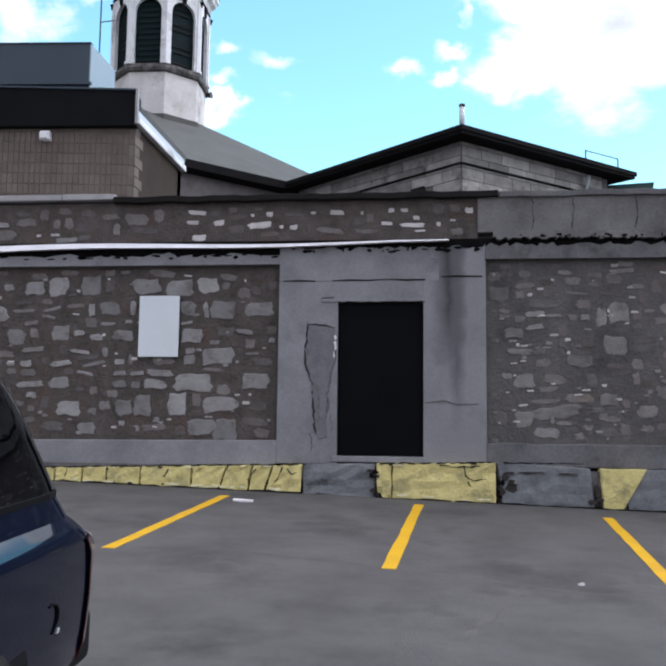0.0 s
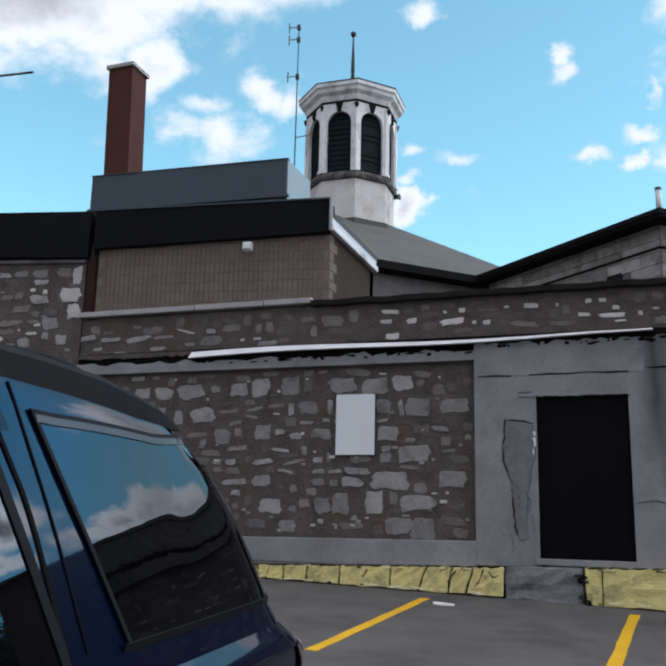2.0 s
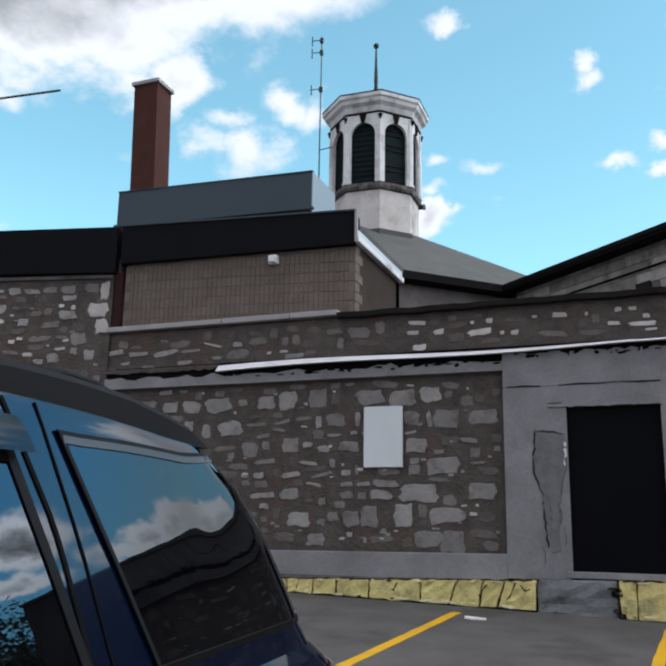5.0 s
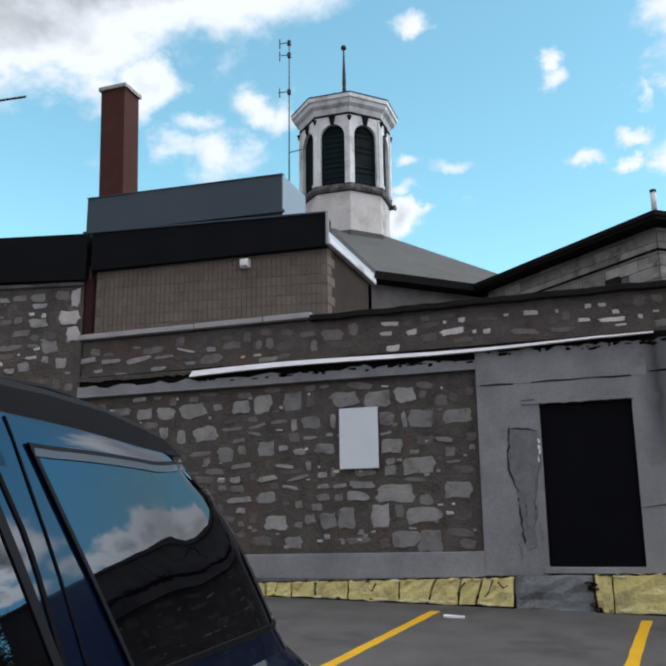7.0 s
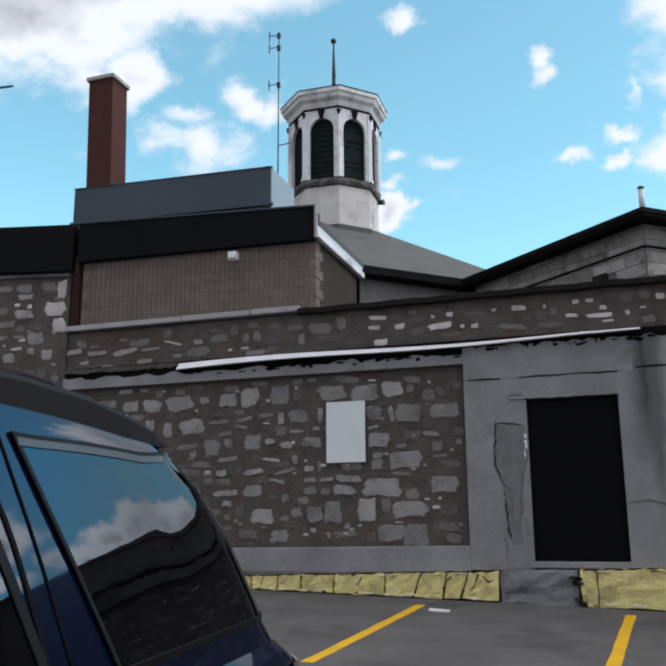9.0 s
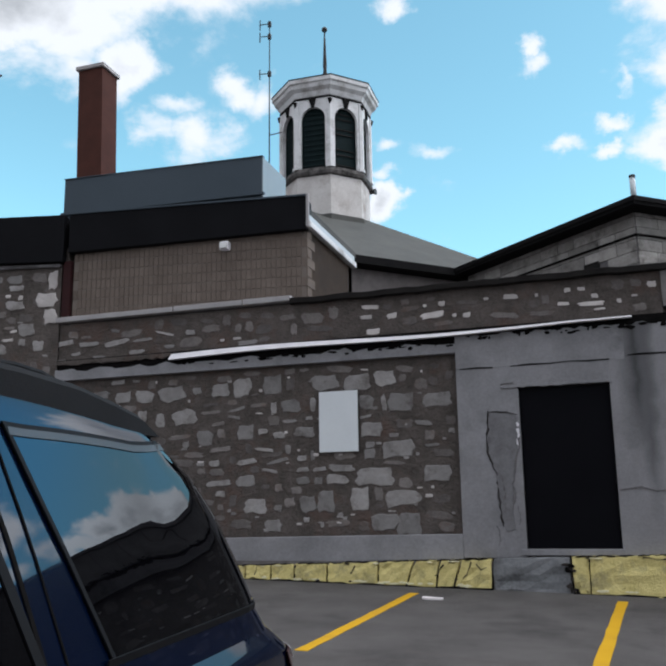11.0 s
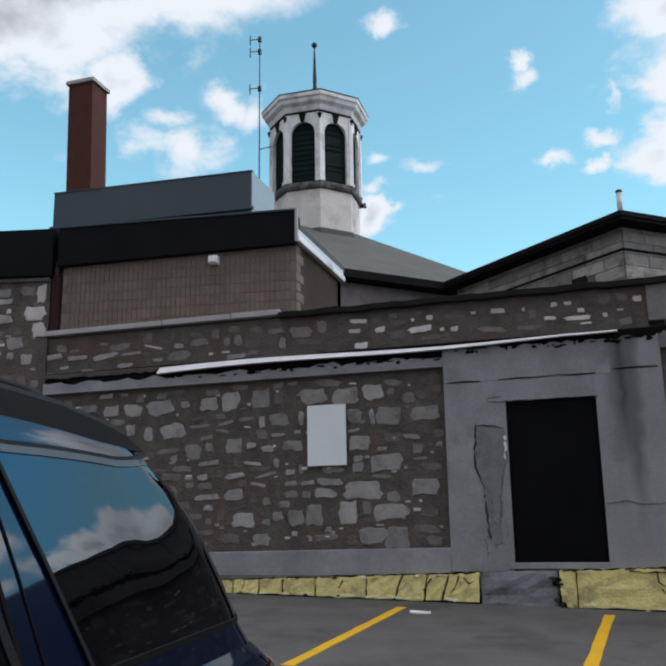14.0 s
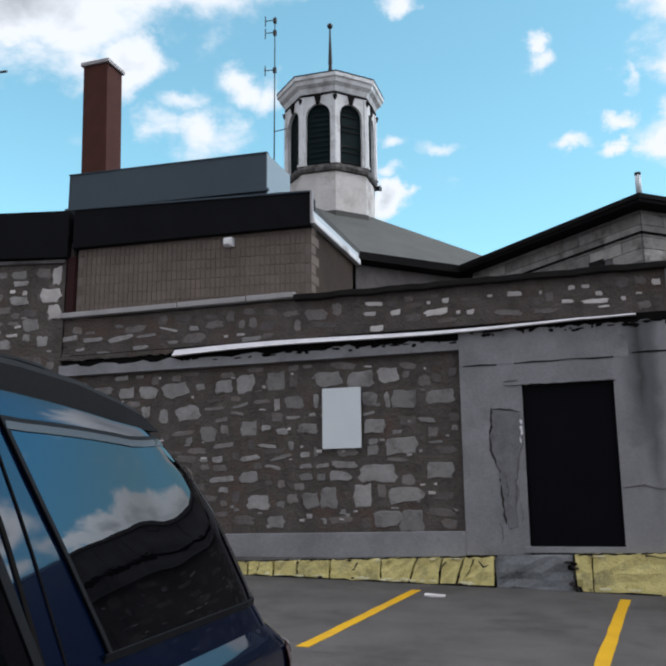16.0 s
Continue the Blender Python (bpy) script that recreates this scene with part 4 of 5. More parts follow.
mast = thing("aerial_mast", "thin grey aerial mast with short side dipoles", "aerial")
MX, MY = -10.75, 27.0
part("pole", tube(bmesh.new(), [(MX, MY, 10.0), (MX, MY, 18.85)], [0.03, 0.02], 6), IRON, mast)
for z, x0 in ((18.72, -0.40), (18.22, -0.34), (16.72, -0.42), (14.3, 0.5)):
    part("side_arm", tube(bmesh.new(), [(MX, MY, z), (MX + x0, MY, z + 0.04)], 0.018, 6), IRON, mast)
for z in (18.72, 18.22, 16.72):
    part("dipole", tube(bmesh.new(), [(MX - 0.38, MY, z - 0.18), (MX - 0.38, MY, z + 0.22)], 0.022, 6), IRON, mast)
    part("clamp", cube_bm(MX - 0.06, MX + 0.06, MY - 0.05, MY + 0.05, z - 0.12, z + 0.08, 0.01), IRON, mast)

# ---- wing whose corner stands towards the lot ----
wing = thing("stone_wing", "grey stone wing with a dark overhanging eave", "building")
WC, WL, WRT = Vector((1.04, 21.0)), 7.0, 6.8
dl, dr = Vector((-math.sin(radians(48)), math.cos(radians(48)))), Vector((math.sin(radians(49.5)), math.cos(radians(49.5))))


def wing_loop(inset, z, left=WL, right=WRT):
    c = WC + (dl + dr) * inset
    a, b = c + dl * (left - inset), c + dr * (right - 2 * inset)
    d = a + dr * (right - 2 * inset)
    return [(c.x, c.y, z), (b.x, b.y, z), (d.x, d.y, z), (a.x, a.y, z)]


part("outer_wall", prism(bmesh.new(), wing_loop(0.56, -0.5), wing_loop(0.56, 8.08)), CONCRETE_DARK, wing, "grey ashlar walls")
part("string_course", prism(bmesh.new(), wing_loop(0.47, 7.47), wing_loop(0.47, 7.51)), GAP, wing, "dark string course")
part("eave", prism(bmesh.new(), wing_loop(0.0, 8.14), wing_loop(0.0, 8.26)), ROOF_DARK, wing, "black eave fascia")
part("soffit", prism(bmesh.new(), wing_loop(0.04, 8.06), wing_loop(0.04, 8.14)), ROOF_DARK, wing)
part("roof", prism(bmesh.new(), wing_loop(0.02, 8.26), wing_loop(2.2, 8.5)), ROOF_GREY, wing)
vent = thing("vent_pipe", "short pale vent pipe on the roof corner", "pipe")
part("pipe", tube(bmesh.new(), [(1.06, 21.3, 8.2), (1.06, 21.3, 8.80)], 0.07, 10), PALE_METAL, vent, smooth=True)
part("rim", tube(bmesh.new(), [(1.06, 21.3, 8.80), (1.06, 21.3, 8.86)], 0.078, 10), IRON, vent, "dark pipe rim", True)

# ---- red building beyond the wall's end ----
red = thing("red_building", "dark red painted building with a grey roof edge", "building")
RA, RB = (-20.77, 13.0), (-16.15, 16.0)
part("front_wall", strip_bm(RA, RB, 0.3, (-0.5, 11.75), (-0.5, 11.72)), RED_PAINT, red, "dark red painted wall")
part("side_wall", strip_bm(RB, (-20.9, 20.3), 0.3, (-0.5, 11.7), (-0.5, 11.7)), RED_PAINT, red)
part("back_wall", strip_bm((-20.9, 20.3), (-25.5, 17.3), 0.3, (-0.5, 11.7), (-0.5, 11.7)), RED_PAINT, red)
part("end_wall", strip_bm((-25.5, 17.3), RA, 0.3, (-0.5, 11.7), (-0.5, 11.7)), RED_PAINT, red)
part("roof", prism(bmesh.new(), [(-20.7, 12.6, 11.76), (-15.75, 15.95, 11.74), (-20.9, 20.7, 11.74), (-25.8, 17.3, 11.74)], [(-20.7, 12.6, 12.1), (-15.75, 15.95, 12.06), (-20.9, 20.7, 12.06), (-25.8, 17.3, 12.06)]), GREY_COPING, red, "grey metal roof edge")
part("roof_cap", prism(bmesh.new(), [(-20.7, 12.5, 12.1), (-15.7, 15.93, 12.06), (-20.9, 20.75, 12.06), (-25.9, 17.3, 12.06)], [(-20.7, 12.5, 12.16), (-15.7, 15.93, 12.12), (-20.9, 20.75, 12.12), (-25.9, 17.3, 12.12)]), PALE_METAL, red)
part("corner_bracket", prism(bmesh.new(), [(-16.45, 15.75, 11.42), (-16.05, 15.95, 11.3), (-16.05, 16.1, 11.3), (-16.45, 15.95, 11.42)], [(-16.55, 15.7, 11.72), (-15.95, 15.98, 11.72), (-15.95, 16.1, 11.72), (-16.5, 15.95, 11.72)]), WHITE_WOOD, red, "white eave bracket")
part("downspout", tube(bmesh.new(), [(-16.02, 16.0, 11.6), (-16.04, 16.0, 10.9), (-16.04, 16.0, 8.4), (-16.04, 16.0, 4.0), (-16.04, 16.0, -0.3)], 0.05, 8), SLATE_METAL, red, "thin blue-grey downspout", True)
part("downspout_clip", cube_bm(-16.12, -15.95, 15.93, 16.05, 8.9, 9.05, 0.01), IRON, red)
rod = thing("roof_pole", "thin dark pole leaning out from the roof corner", "pole", group="roof poles")
part("pole", tube(bmesh.new(), [(-16.2, 15.98, 11.56), (-13.12, 16.0, 11.38)], 0.028, 6), IRON, rod)
rod = thing("roof_pole", "thin dark pole rising over the roof edge", "pole", group="roof poles")
part("pole", tube(bmesh.new(), [(-18.1, 15.0, 11.9), (-16.68, 16.0, 12.85)], 0.04, 6), IRON, rod)

# small things on and behind the right-hand roofs
far = thing("far_roof", "low green sheet roof behind the stone wing", "roof")
part("sheet", prism(bmesh.new(), [(5.0, 26.0, 7.2), (6.7, 26.0, 7.2), (6.7, 29.0, 7.2), (5.0, 29.0, 7.2)], [(4.9, 25.9, 8.0), (6.8, 25.9, 8.1), (6.8, 29.1, 8.1), (4.9, 29.1, 8.0)]), GREEN_ROOF, far)
part("wall", cube_bm(5.1, 6.6, 26.1, 28.9, -0.4, 7.2), ASHLAR, far)
rail = thing("roof_rail", "thin metal rail at the wing's roof edge", "rail")
rp = [WC + dr * u + dl * 0.25 for u in (4.9, 6.3)]
for q in rp:
    part("post", tube(bmesh.new(), [(q.x, q.y, 8.2), (q.x, q.y, 8.62)], 0.02, 6), IRON, rail)
part("bar", tube(bmesh.new(), [(rp[0].x, rp[0].y, 8.6), (rp[1].x, rp[1].y, 8.62)], 0.015, 6), IRON, rail)
part("downpipe", tube(bmesh.new(), [tuple(WC + dr * 5.35 + dl * 0.5) + (8.0,), tuple(WC + dr * 5.2 + dl * 0.62) + (7.0,), tuple(WC + dr * 5.2 + dl * 0.62) + (-0.3,)], 0.06, 8), PALE_METAL, wing, "pale downpipe", True)
part("wall_vent", prism(bmesh.new(), [tuple(WC + dl * u + dr * 0.58) + (6.7,) for u in (1.75, 2.05)] + [tuple(WC + dl * u + dr * 0.75) + (6.7,) for u in (2.05, 1.75)], [tuple(WC + dl * u + dr * 0.58) + (7.0,) for u in (1.75, 2.05)] + [tuple(WC + dl * u + dr * 0.75) + (7.0,) for u in (2.05, 1.75)]), GAP, wing, "dark square vent")

# ---- litter ----
def scrap(x, y, w, d, seed):
    rnd = random.Random(seed)
    bm = bmesh.new()
    loop = [(x + w * math.cos(a) * rnd.uniform(0.7, 1.1), y + d * math.sin(a) * rnd.uniform(0.6, 1.1)) for a in (0.3, 1.1, 2.0, 2.9, 3.8, 4.6, 5.6)]
    prism(bm, [(*p, ground_z(*p) + 0.003) for p in loop], [(*p, ground_z(*p) + 0.008 + rnd.uniform(0, 0.02)) for p in loop])
    tagged(part("paper_scrap", bm, PAPER), "flattened scrap of white paper on asphalt", "litter", group="litter")


scrap(-1.98, 10.88, 0.17, 0.10, 3)
scrap(1.41, 7.5, 0.03, 0.03, 5)

def crack(points, seed, width=0.012):
    """A worn crack line in the asphalt."""
    rnd = random.Random(seed)
    bm = bmesh.new()
    left, right = [], []
    for (x0, y0), (x1, y1) in zip(points, points[1:]):
        for i in range(10):
            u = i / 10
            x, y = x0 + (x1 - x0) * u + rnd.uniform(-0.03, 0.03), y0 + (y1 - y0) * u + rnd.uniform(-0.03, 0.03)
            h = width * rnd.uniform(0.4, 1.3)
            left.append((x, y - h, ground_z(x, y - h) + 0.002))
            right.append((x, y + h, ground_z(x, y + h) + 0.002))
    for p, q in zip(range(len(left) - 1), range(1, len(left))):
        bm.faces.new([bm.verts.new(v) for v in (left[p], left[q], right[q], right[p])])
    tagged(part("asphalt_crack", bm, CRACK), "dark worn crack in the asphalt", "crack", group="asphalt cracks", kind="structure")


crack([(-1.6, 8.05), (-0.2, 7.75), (1.2, 7.3), (3.4, 7.0)], 1, 0.02)
crack([(1.0, 7.4), (0.7, 6.5), (0.45, 5.9)], 2, 0.035)
crack([(-2.6, 7.6), (-1.2, 7.75), (-0.6, 7.9)], 3, 0.009)
crack([(1.7, 6.6), (2.4, 6.2), (3.0, 6.1)], 4, 0.008)

# ---- parked car ----
car = thing("parked_suv", "dark blue parked sport utility car with tinted windows", "car")
CAR_X = -1.97


def table(rows, z):
    for (z0, v0), (z1, v1) in zip(rows, rows[1:]):
        if z <= z1:
            u = min(max((z - z0) / (z1 - z0), 0), 1)
            return v0 + (v1 - v0) * u
    return rows[-1][1]


HALF = [(0.28, 0.84), (0.45, 0.92), (0.70, 0.960), (0.88, 0.983), (0.90, 0.984), (0.915, 0.981), (0.935, 0.970), (1.03, 0.892), (1.045, 0.890), (1.07, 0.904), (1.35, 0.822), (1.60, 0.740), (1.68, 0.713), (1.74, 0.69), (1.78, 0.66)]
REAR = [(0.28, 3.93), (0.44, 4.09), (0.67, 4.045), (0.85, 3.985), (0.93, 3.905), (1.04, 3.81), (1.26, 3.745), (1.43, 3.69), (1.60, 3.59), (1.68, 3.48), (1.74, 3.40), (1.78, 3.28)]
FRONT_LOW = [(0.28, -0.95), (0.45, -1.06), (0.75, -1.05), (0.95, -0.92), (1.03, -0.75)]
FRONT_CAB = [(0.98, 0.10), (1.07, 0.22), (1.35, 0.60), (1.60, 0.95), (1.74, 1.15), (1.78, 1.22)]


def settle(x, y, z):
    """Car measures to the car's own space: the roof falls a little towards the tail."""
    k = min(max((y - 1.9) / 1.2, 0), 1)
    return Vector((x, y, z - 0.085 * k * k * min(max((z - 1.1) / 0.55, 0), 1)))


def flank(y, z, out=0.0):
    """Half width at a place on the car's flank, rounded towards the tail."""
    w, yr = table(HALF, z), table(REAR, z)
    r = 0.26
    if y > yr - r:
        d = min(y - (yr - r), r)
        w = w - r + math.sqrt(max(r * r - d * d, 0))
    # slight belly along the length
    return w - 0.012 * ((y - 1.4) / 2.4) ** 2 + out


def car_ring(z, front, shrink=0.0):
    yf, yr, w = table(front, z) + shrink, table(REAR, z) - shrink, None
    pts = []
    ys = [yf + (yr - 0.26 - yf) * i / 14 for i in range(15)] + [yr - 0.26 + 0.26 * math.sin(math.pi / 2 * i / 8) for i in range(1, 9)]
    for y in ys:
        w = flank(y, z) - shrink
        if y < yf + 0.35:
            w -= 0.30 * (1 - (y - yf) / 0.35) ** 2
        pts.append((max(w, 0.02), y))
    return [(x, y) for x, y in pts] + [(-x, y) for x, y in pts[::-1]]


def car_shell(rows, front):
    bm = bmesh.new()
    rings = []
    for z, shrink, zz in rows:
        rings.append([bm.verts.new(settle(x, y, zz)) for x, y in car_ring(z, front, shrink)])
    n = len(rings[0])
    for a, b in zip(rings, rings[1:]):
        for k in range(n):
            bm.faces.new((a[k], a[(k + 1) % n], b[(k + 1) % n], b[k]))
    bm.faces.new(rings[0][::-1])
    bm.faces.new(rings[-1])
    return bm


low = [(z, 0.0, z) for z in (0.28, 0.36, 0.45, 0.58, 0.70, 0.80, 0.88, 0.90, 0.915, 0.935, 0.95, 0.97, 0.99, 1.01, 1.03)] + [(1.03, 0.03, 1.036), (1.03, 0.12, 1.045)]
part("body", car_shell(low, FRONT_LOW), CAR_PAINT, car, "glossy dark blue lower body", True)
cab = [(z, 0.0, z) for z in (0.98, 1.07, 1.22, 1.35, 1.48, 1.60, 1.68, 1.74)] + [(1.75, 0.012, 1.76), (1.76, 0.05, 1.78), (1.77, 0.12, 1.797), (1.78, 0.25, 1.81), (1.78, 0.42, 1.815)]
part("cabin", car_shell(cab, FRONT_CAB), CAR_PAINT, car, "glossy dark blue cabin and roof", True)


def skin(edge_front, edge_rear, z0, z1, out, side=1, nu=10, nv=8, thick=0.006, fall=None, even=False):
    """A panel that follows the flank between two edges given as functions of z. fall: how far its top edge (even: all of it) drops along y."""

    def at(y, z, o):
        low = z - (fall(y) * (1 if even else (z - z0) / (z1 - z0)) if fall else 0)
        return settle(side * flank(y, low, o), y, low)

    bm = bmesh.new()
    rows = []
    for j in range(nv + 1):
        z = z0 + (z1 - z0) * j / nv
        a, b = edge_front(z), edge_rear(z)
        lift = out(z) if callable(out) else out
        rows.append([[bm.verts.new(at(y, z, o)) for o in (lift, lift - thick)] for y in (a + (b - a) * i / nu for i in range(nu + 1))])
    for r, s in zip(rows, rows[1:]):
        for i in range(nu):
            for o in (0, 1):
                bm.faces.new((r[i][o], r[i + 1][o], s[i + 1][o], s[i][o]))
    rim = rows[0] + [r[-1] for r in rows[1:]] + rows[-1][-2::-1] + [r[0] for r in rows[-2:0:-1]]
    for p, q in zip(rim, rim[1:] + rim[:1]):
        bm.faces.new((p[0], q[0], q[1], p[1]))
    return bm


def slant(y_top, z_top, y_low, z_low):
    return lambda z: y_top + (y_low - y_top) * (z_top - z) / (z_top - z_low)


Q_FRONT = slant(2.50, 1.683, 2.712, 1.086)
Q_REAR = lambda z: table(REAR, z) - 0.006
D_REAR = slant(2.275, 1.60, 2.412, 1.13)
D_MID = slant(2.106, 1.59, 2.074, 1.19)
Q_FALL = lambda y: 0.042 * min(max((3.35 - y) / 0.8, 0), 1)
for side in (1, -1):
    quarter = part("quarter_window", skin(Q_FRONT, Q_REAR, 1.076, 1.690, 0.007, side, 16, 12, fall=Q_FALL), CAR_GLASS, car, "dark tinted quarter glass", True)
    part("window_frame", skin(lambda z: Q_FRONT(z) - 0.012, lambda z: Q_FRONT(z) + 0.003, 1.07, 1.722, 0.010, side, 2, 10, fall=Q_FALL), CAR_TRIM, quarter)
    part("window_frame", skin(lambda z: 2.49, lambda z: 3.37, 1.690, 1.710, 0.011, side, 12, 1, fall=Q_FALL, even=True), CHROME, quarter, "dull grey upper trim")
    part("window_frame", skin(lambda z: 2.48, lambda z: 3.37, 1.710, 1.722, 0.009, side, 12, 1, fall=Q_FALL, even=True), CAR_TRIM, quarter)
    part("belt_trim", skin(lambda z: 2.68, lambda z: table(REAR, z) - 0.02, 1.056, 1.078, 0.016, side, 14, 1), CAR_TRIM, car, "black belt moulding")
    part("belt_trim", skin(lambda z: 0.35, lambda z: 2.41, 1.056, 1.078, 0.014, side, 14, 1), CAR_TRIM, car, "black belt moulding")
    rear_glass = part("door_window", skin(lambda z: D_MID(z) + 0.02, D_REAR, 1.076, 1.612, 0.005, side), CAR_GLASS, car, "dark tinted door glass", True)
    part("window_channel", skin(lambda z: D_REAR(z), lambda z: D_REAR(z) + 0.03, 1.07, 1.62, 0.010, side, 2, 10), CAR_TRIM, rear_glass)
    part("window_divider", skin(lambda z: D_MID(z) - 0.017, lambda z: D_MID(z) + 0.017, 1.07, 1.62, 0.012, side, 2, 10), CHROME, rear_glass, "grey metal divider bar")
    part("door_window", skin(lambda z: 1.38 - 0.1 * (1.6 - z), lambda z: D_MID(z) - 0.017, 1.076, 1.612, 0.005, side), CAR_GLASS, car, "dark tinted door glass", True)
    part("door_window", skin(slant(1.02, 1.612, 0.42, 1.076), lambda z: 1.26 - 0.1 * (1.6 - z), 1.076, 1.612, 0.005, side), CAR_GLASS, car, "dark tinted door glass", True)
    part("door_pillar", skin(lambda z: 1.26 - 0.1 * (1.6 - z), lambda z: 1.38 - 0.1 * (1.6 - z), 1.07, 1.62, 0.008, side, 2, 8), CAR_TRIM, car)
    visor = lambda z: 0.012 + 0.038 * math.cos(math.pi / 2 * min(max((z - 1.605) / 0.09, 0), 1))
    # header strip coloured black for the shade beneath the deflector
    part("window_header", skin(lambda z: 0.95, lambda z: 2.30, 1.584, 1.612, 0.008, side, 10, 1), GAP, car, "door header painted black as shade")
    part("rain_deflector", skin(lambda z: 1.36, lambda z: 2.327, 1.608, 1.695, visor, side, 10, 8, 0.012), SMOKE, car, "smoked acrylic rain deflector", True)
    part("rain_deflector", skin(lambda z: 0.98, lambda z: 1.34, 1.608, 1.695, visor, side, 10, 8, 0.012), SMOKE, car, "smoked acrylic rain deflector", True)
    seam = lambda z: table([(0.4, 2.26), (0.75, 2.30), (1.07, 2.46), (1.447, 2.402), (1.74, 2.30)], z)
    joint = lambda z: table([(1.07, 2.535), (1.447, 2.474), (1.74, 2.415)], z)
    part("door_seam", skin(lambda z: seam(z) - 0.007, lambda z: seam(z) + 0.007, 0.45, 1.738, 0.004, side, 1, 24), GAP, car)
    part("body_seam", skin(lambda z: joint(z), lambda z: joint(z) + 0.006, 1.08, 1.738, 0.004, side, 1, 16), GAP, car)
    part("door_seam", skin(lambda z: 1.30, lambda z: 1.312, 0.42, 1.08, 0.003, side, 1, 10), GAP, car)
    part("door_seam", skin(lambda z: 0.20, lambda z: 0.212, 0.42, 1.0, 0.003, side, 1, 10), GAP, car)
    part("side_moulding", skin(lambda z: 0.25, lambda z: 2.3, 0.62, 0.70, 0.02, side, 12, 2, 0.035), CAR_TRIM, car, "black rubbing strip")
    part("tail_lamp", skin(lambda z: table(REAR, z) - 0.22, lambda z: table(REAR, z) - 0.01, 0.42, 0.90, 0.012, side, 6, 8), TAIL_RED, car, "red tail lamp", True)
    part("tail_lamp_top", skin(lambda z: table(REAR, z) - 0.16, lambda z: table(REAR, z) - 0.01, 0.862, 0.90, 0.016, side, 6, 2), LAMP_CLEAR, car, "pale top of the tail lamp", True)
    part("head_lamp", cube_bm(*sorted((side * 0.45, side * 0.78)), -1.05, -0.85, 0.68, 0.84, 0.03), LAMP_CLEAR, car, "clear head lamp")
    for y in (0.95, 2.05):
        part("door_handle", cube_bm(*sorted((side * 0.93, side * 0.975)), y - 0.1, y + 0.1, 0.90, 0.935, 0.012), CAR_PAINT, car)
    mirror = part("door_mirror", cube_bm(*sorted((side * 0.93, side * 1.12)), 0.38, 0.52, 1.05, 1.22, 0.04), CAR_PAINT, car, "dark blue door mirror")
    # roof rail with its long rear foot
    rail_bm = bmesh.new()
    loops = []
    for y, b, t in ((0.95, 1.74, 1.76), (1.1, 1.74, 1.80), (1.25, 1.778, 1.806), (1.7, 1.778, 1.806), (2.08, 1.776, 1.808), (2.22, 1.74, 1.825), (2.35, 1.735, 1.834), (2.6, 1.735, 1.838), (2.85, 1.735, 1.838), (3.05, 1.735, 1.826), (3.2, 1.735, 1.80), (3.3, 1.73, 1.755)):
        x = 0.625
        loops.append([rail_bm.verts.new(settle(side * (x + dx), y, z)) for dx, z in ((0.055, b), (0.05, t - 0.02), (0.025, t), (-0.02, t), (-0.045, t - 0.02), (-0.05, b))])
    for a, b in zip(loops, loops[1:]):
        for k in range(6):
            rail_bm.faces.new((a[k], a[(k + 1) % 6], b[(k + 1) % 6], b[k]))
    rail_bm.faces.new(loops[0])
    rail_bm.faces.new(loops[-1][::-1])
    part("roof_rail", rail_bm, CAR_GREY, car, "dark grey plastic roof rail", True)
    for y in (-0.10, 2.98):
        wheel = part("wheel", tube(bmesh.new(), [(side * 0.80, y, 0.37), (side * 0.925, y, 0.37)], 0.26, 24), CAR_GREY, car, "", True)
        tyre = bmesh.new()
        prof = [(0.74, 0.30), (0.74, 0.35), (0.77, 0.37), (0.91, 0.37), (0.945, 0.35), (0.945, 0.26), (0.74, 0.26)]
        rr = [[tyre.verts.new((side * px, y + pr * math.cos(6.2832 * k / 28), 0.37 + pr * math.sin(6.2832 * k / 28))) for px, pr in prof] for k in range(28)]
        for k in range(28):
            for j in range(len(prof)):
                tyre.faces.new((rr[k][j], rr[(k + 1) % 28][j], rr[(k + 1) % 28][(j + 1) % len(prof)], rr[k][(j + 1) % len(prof)]))
        part("tyre", tyre, RUBBER, wheel, "black rubber tyre", True)
        hub = bmesh.new()
        for k in range(6):
            a = k * math.pi / 3
            tube(hub, [(side * 0.935, y, 0.37), (side * 0.935, y + 0.25 * math.cos(a), 0.37 + 0.25 * math.sin(a))], [0.05, 0.03], 6)
        part("rim", hub, CHROME, wheel, "grey alloy spokes")
        arch = tube(bmesh.new(), [(side * 0.75, y, 0.40), (side * 0.938, y, 0.40)], 0.43, 28)
        part("wheel_arch", arch, CAR_TRIM, car)
# fuel flap on the rear quarter, with a pale patch painted as its glint
flap_ring = [(3.50 + 0.065 * math.cos(a), 0.65 + 0.065 * math.sin(a)) for a in [math.pi * (0.6 - 0.85 * k / 14) for k in range(15)]]
part("fuel_flap_seam", tube(bmesh.new(), [settle(flank(y, z, 0.002), y, z) for y, z in flap_ring], [0.003 + 0.004 * math.sin(math.pi * k / 14) for k in range(15)], 5), GAP, car, "dark seam round the fuel flap")
part("fuel_flap_catch", skin(lambda z: 3.575, lambda z: 3.592, 0.60, 0.616, 0.008, 1, 3, 3), LAMP_CLEAR, car, "small pale patch painted as a glint")
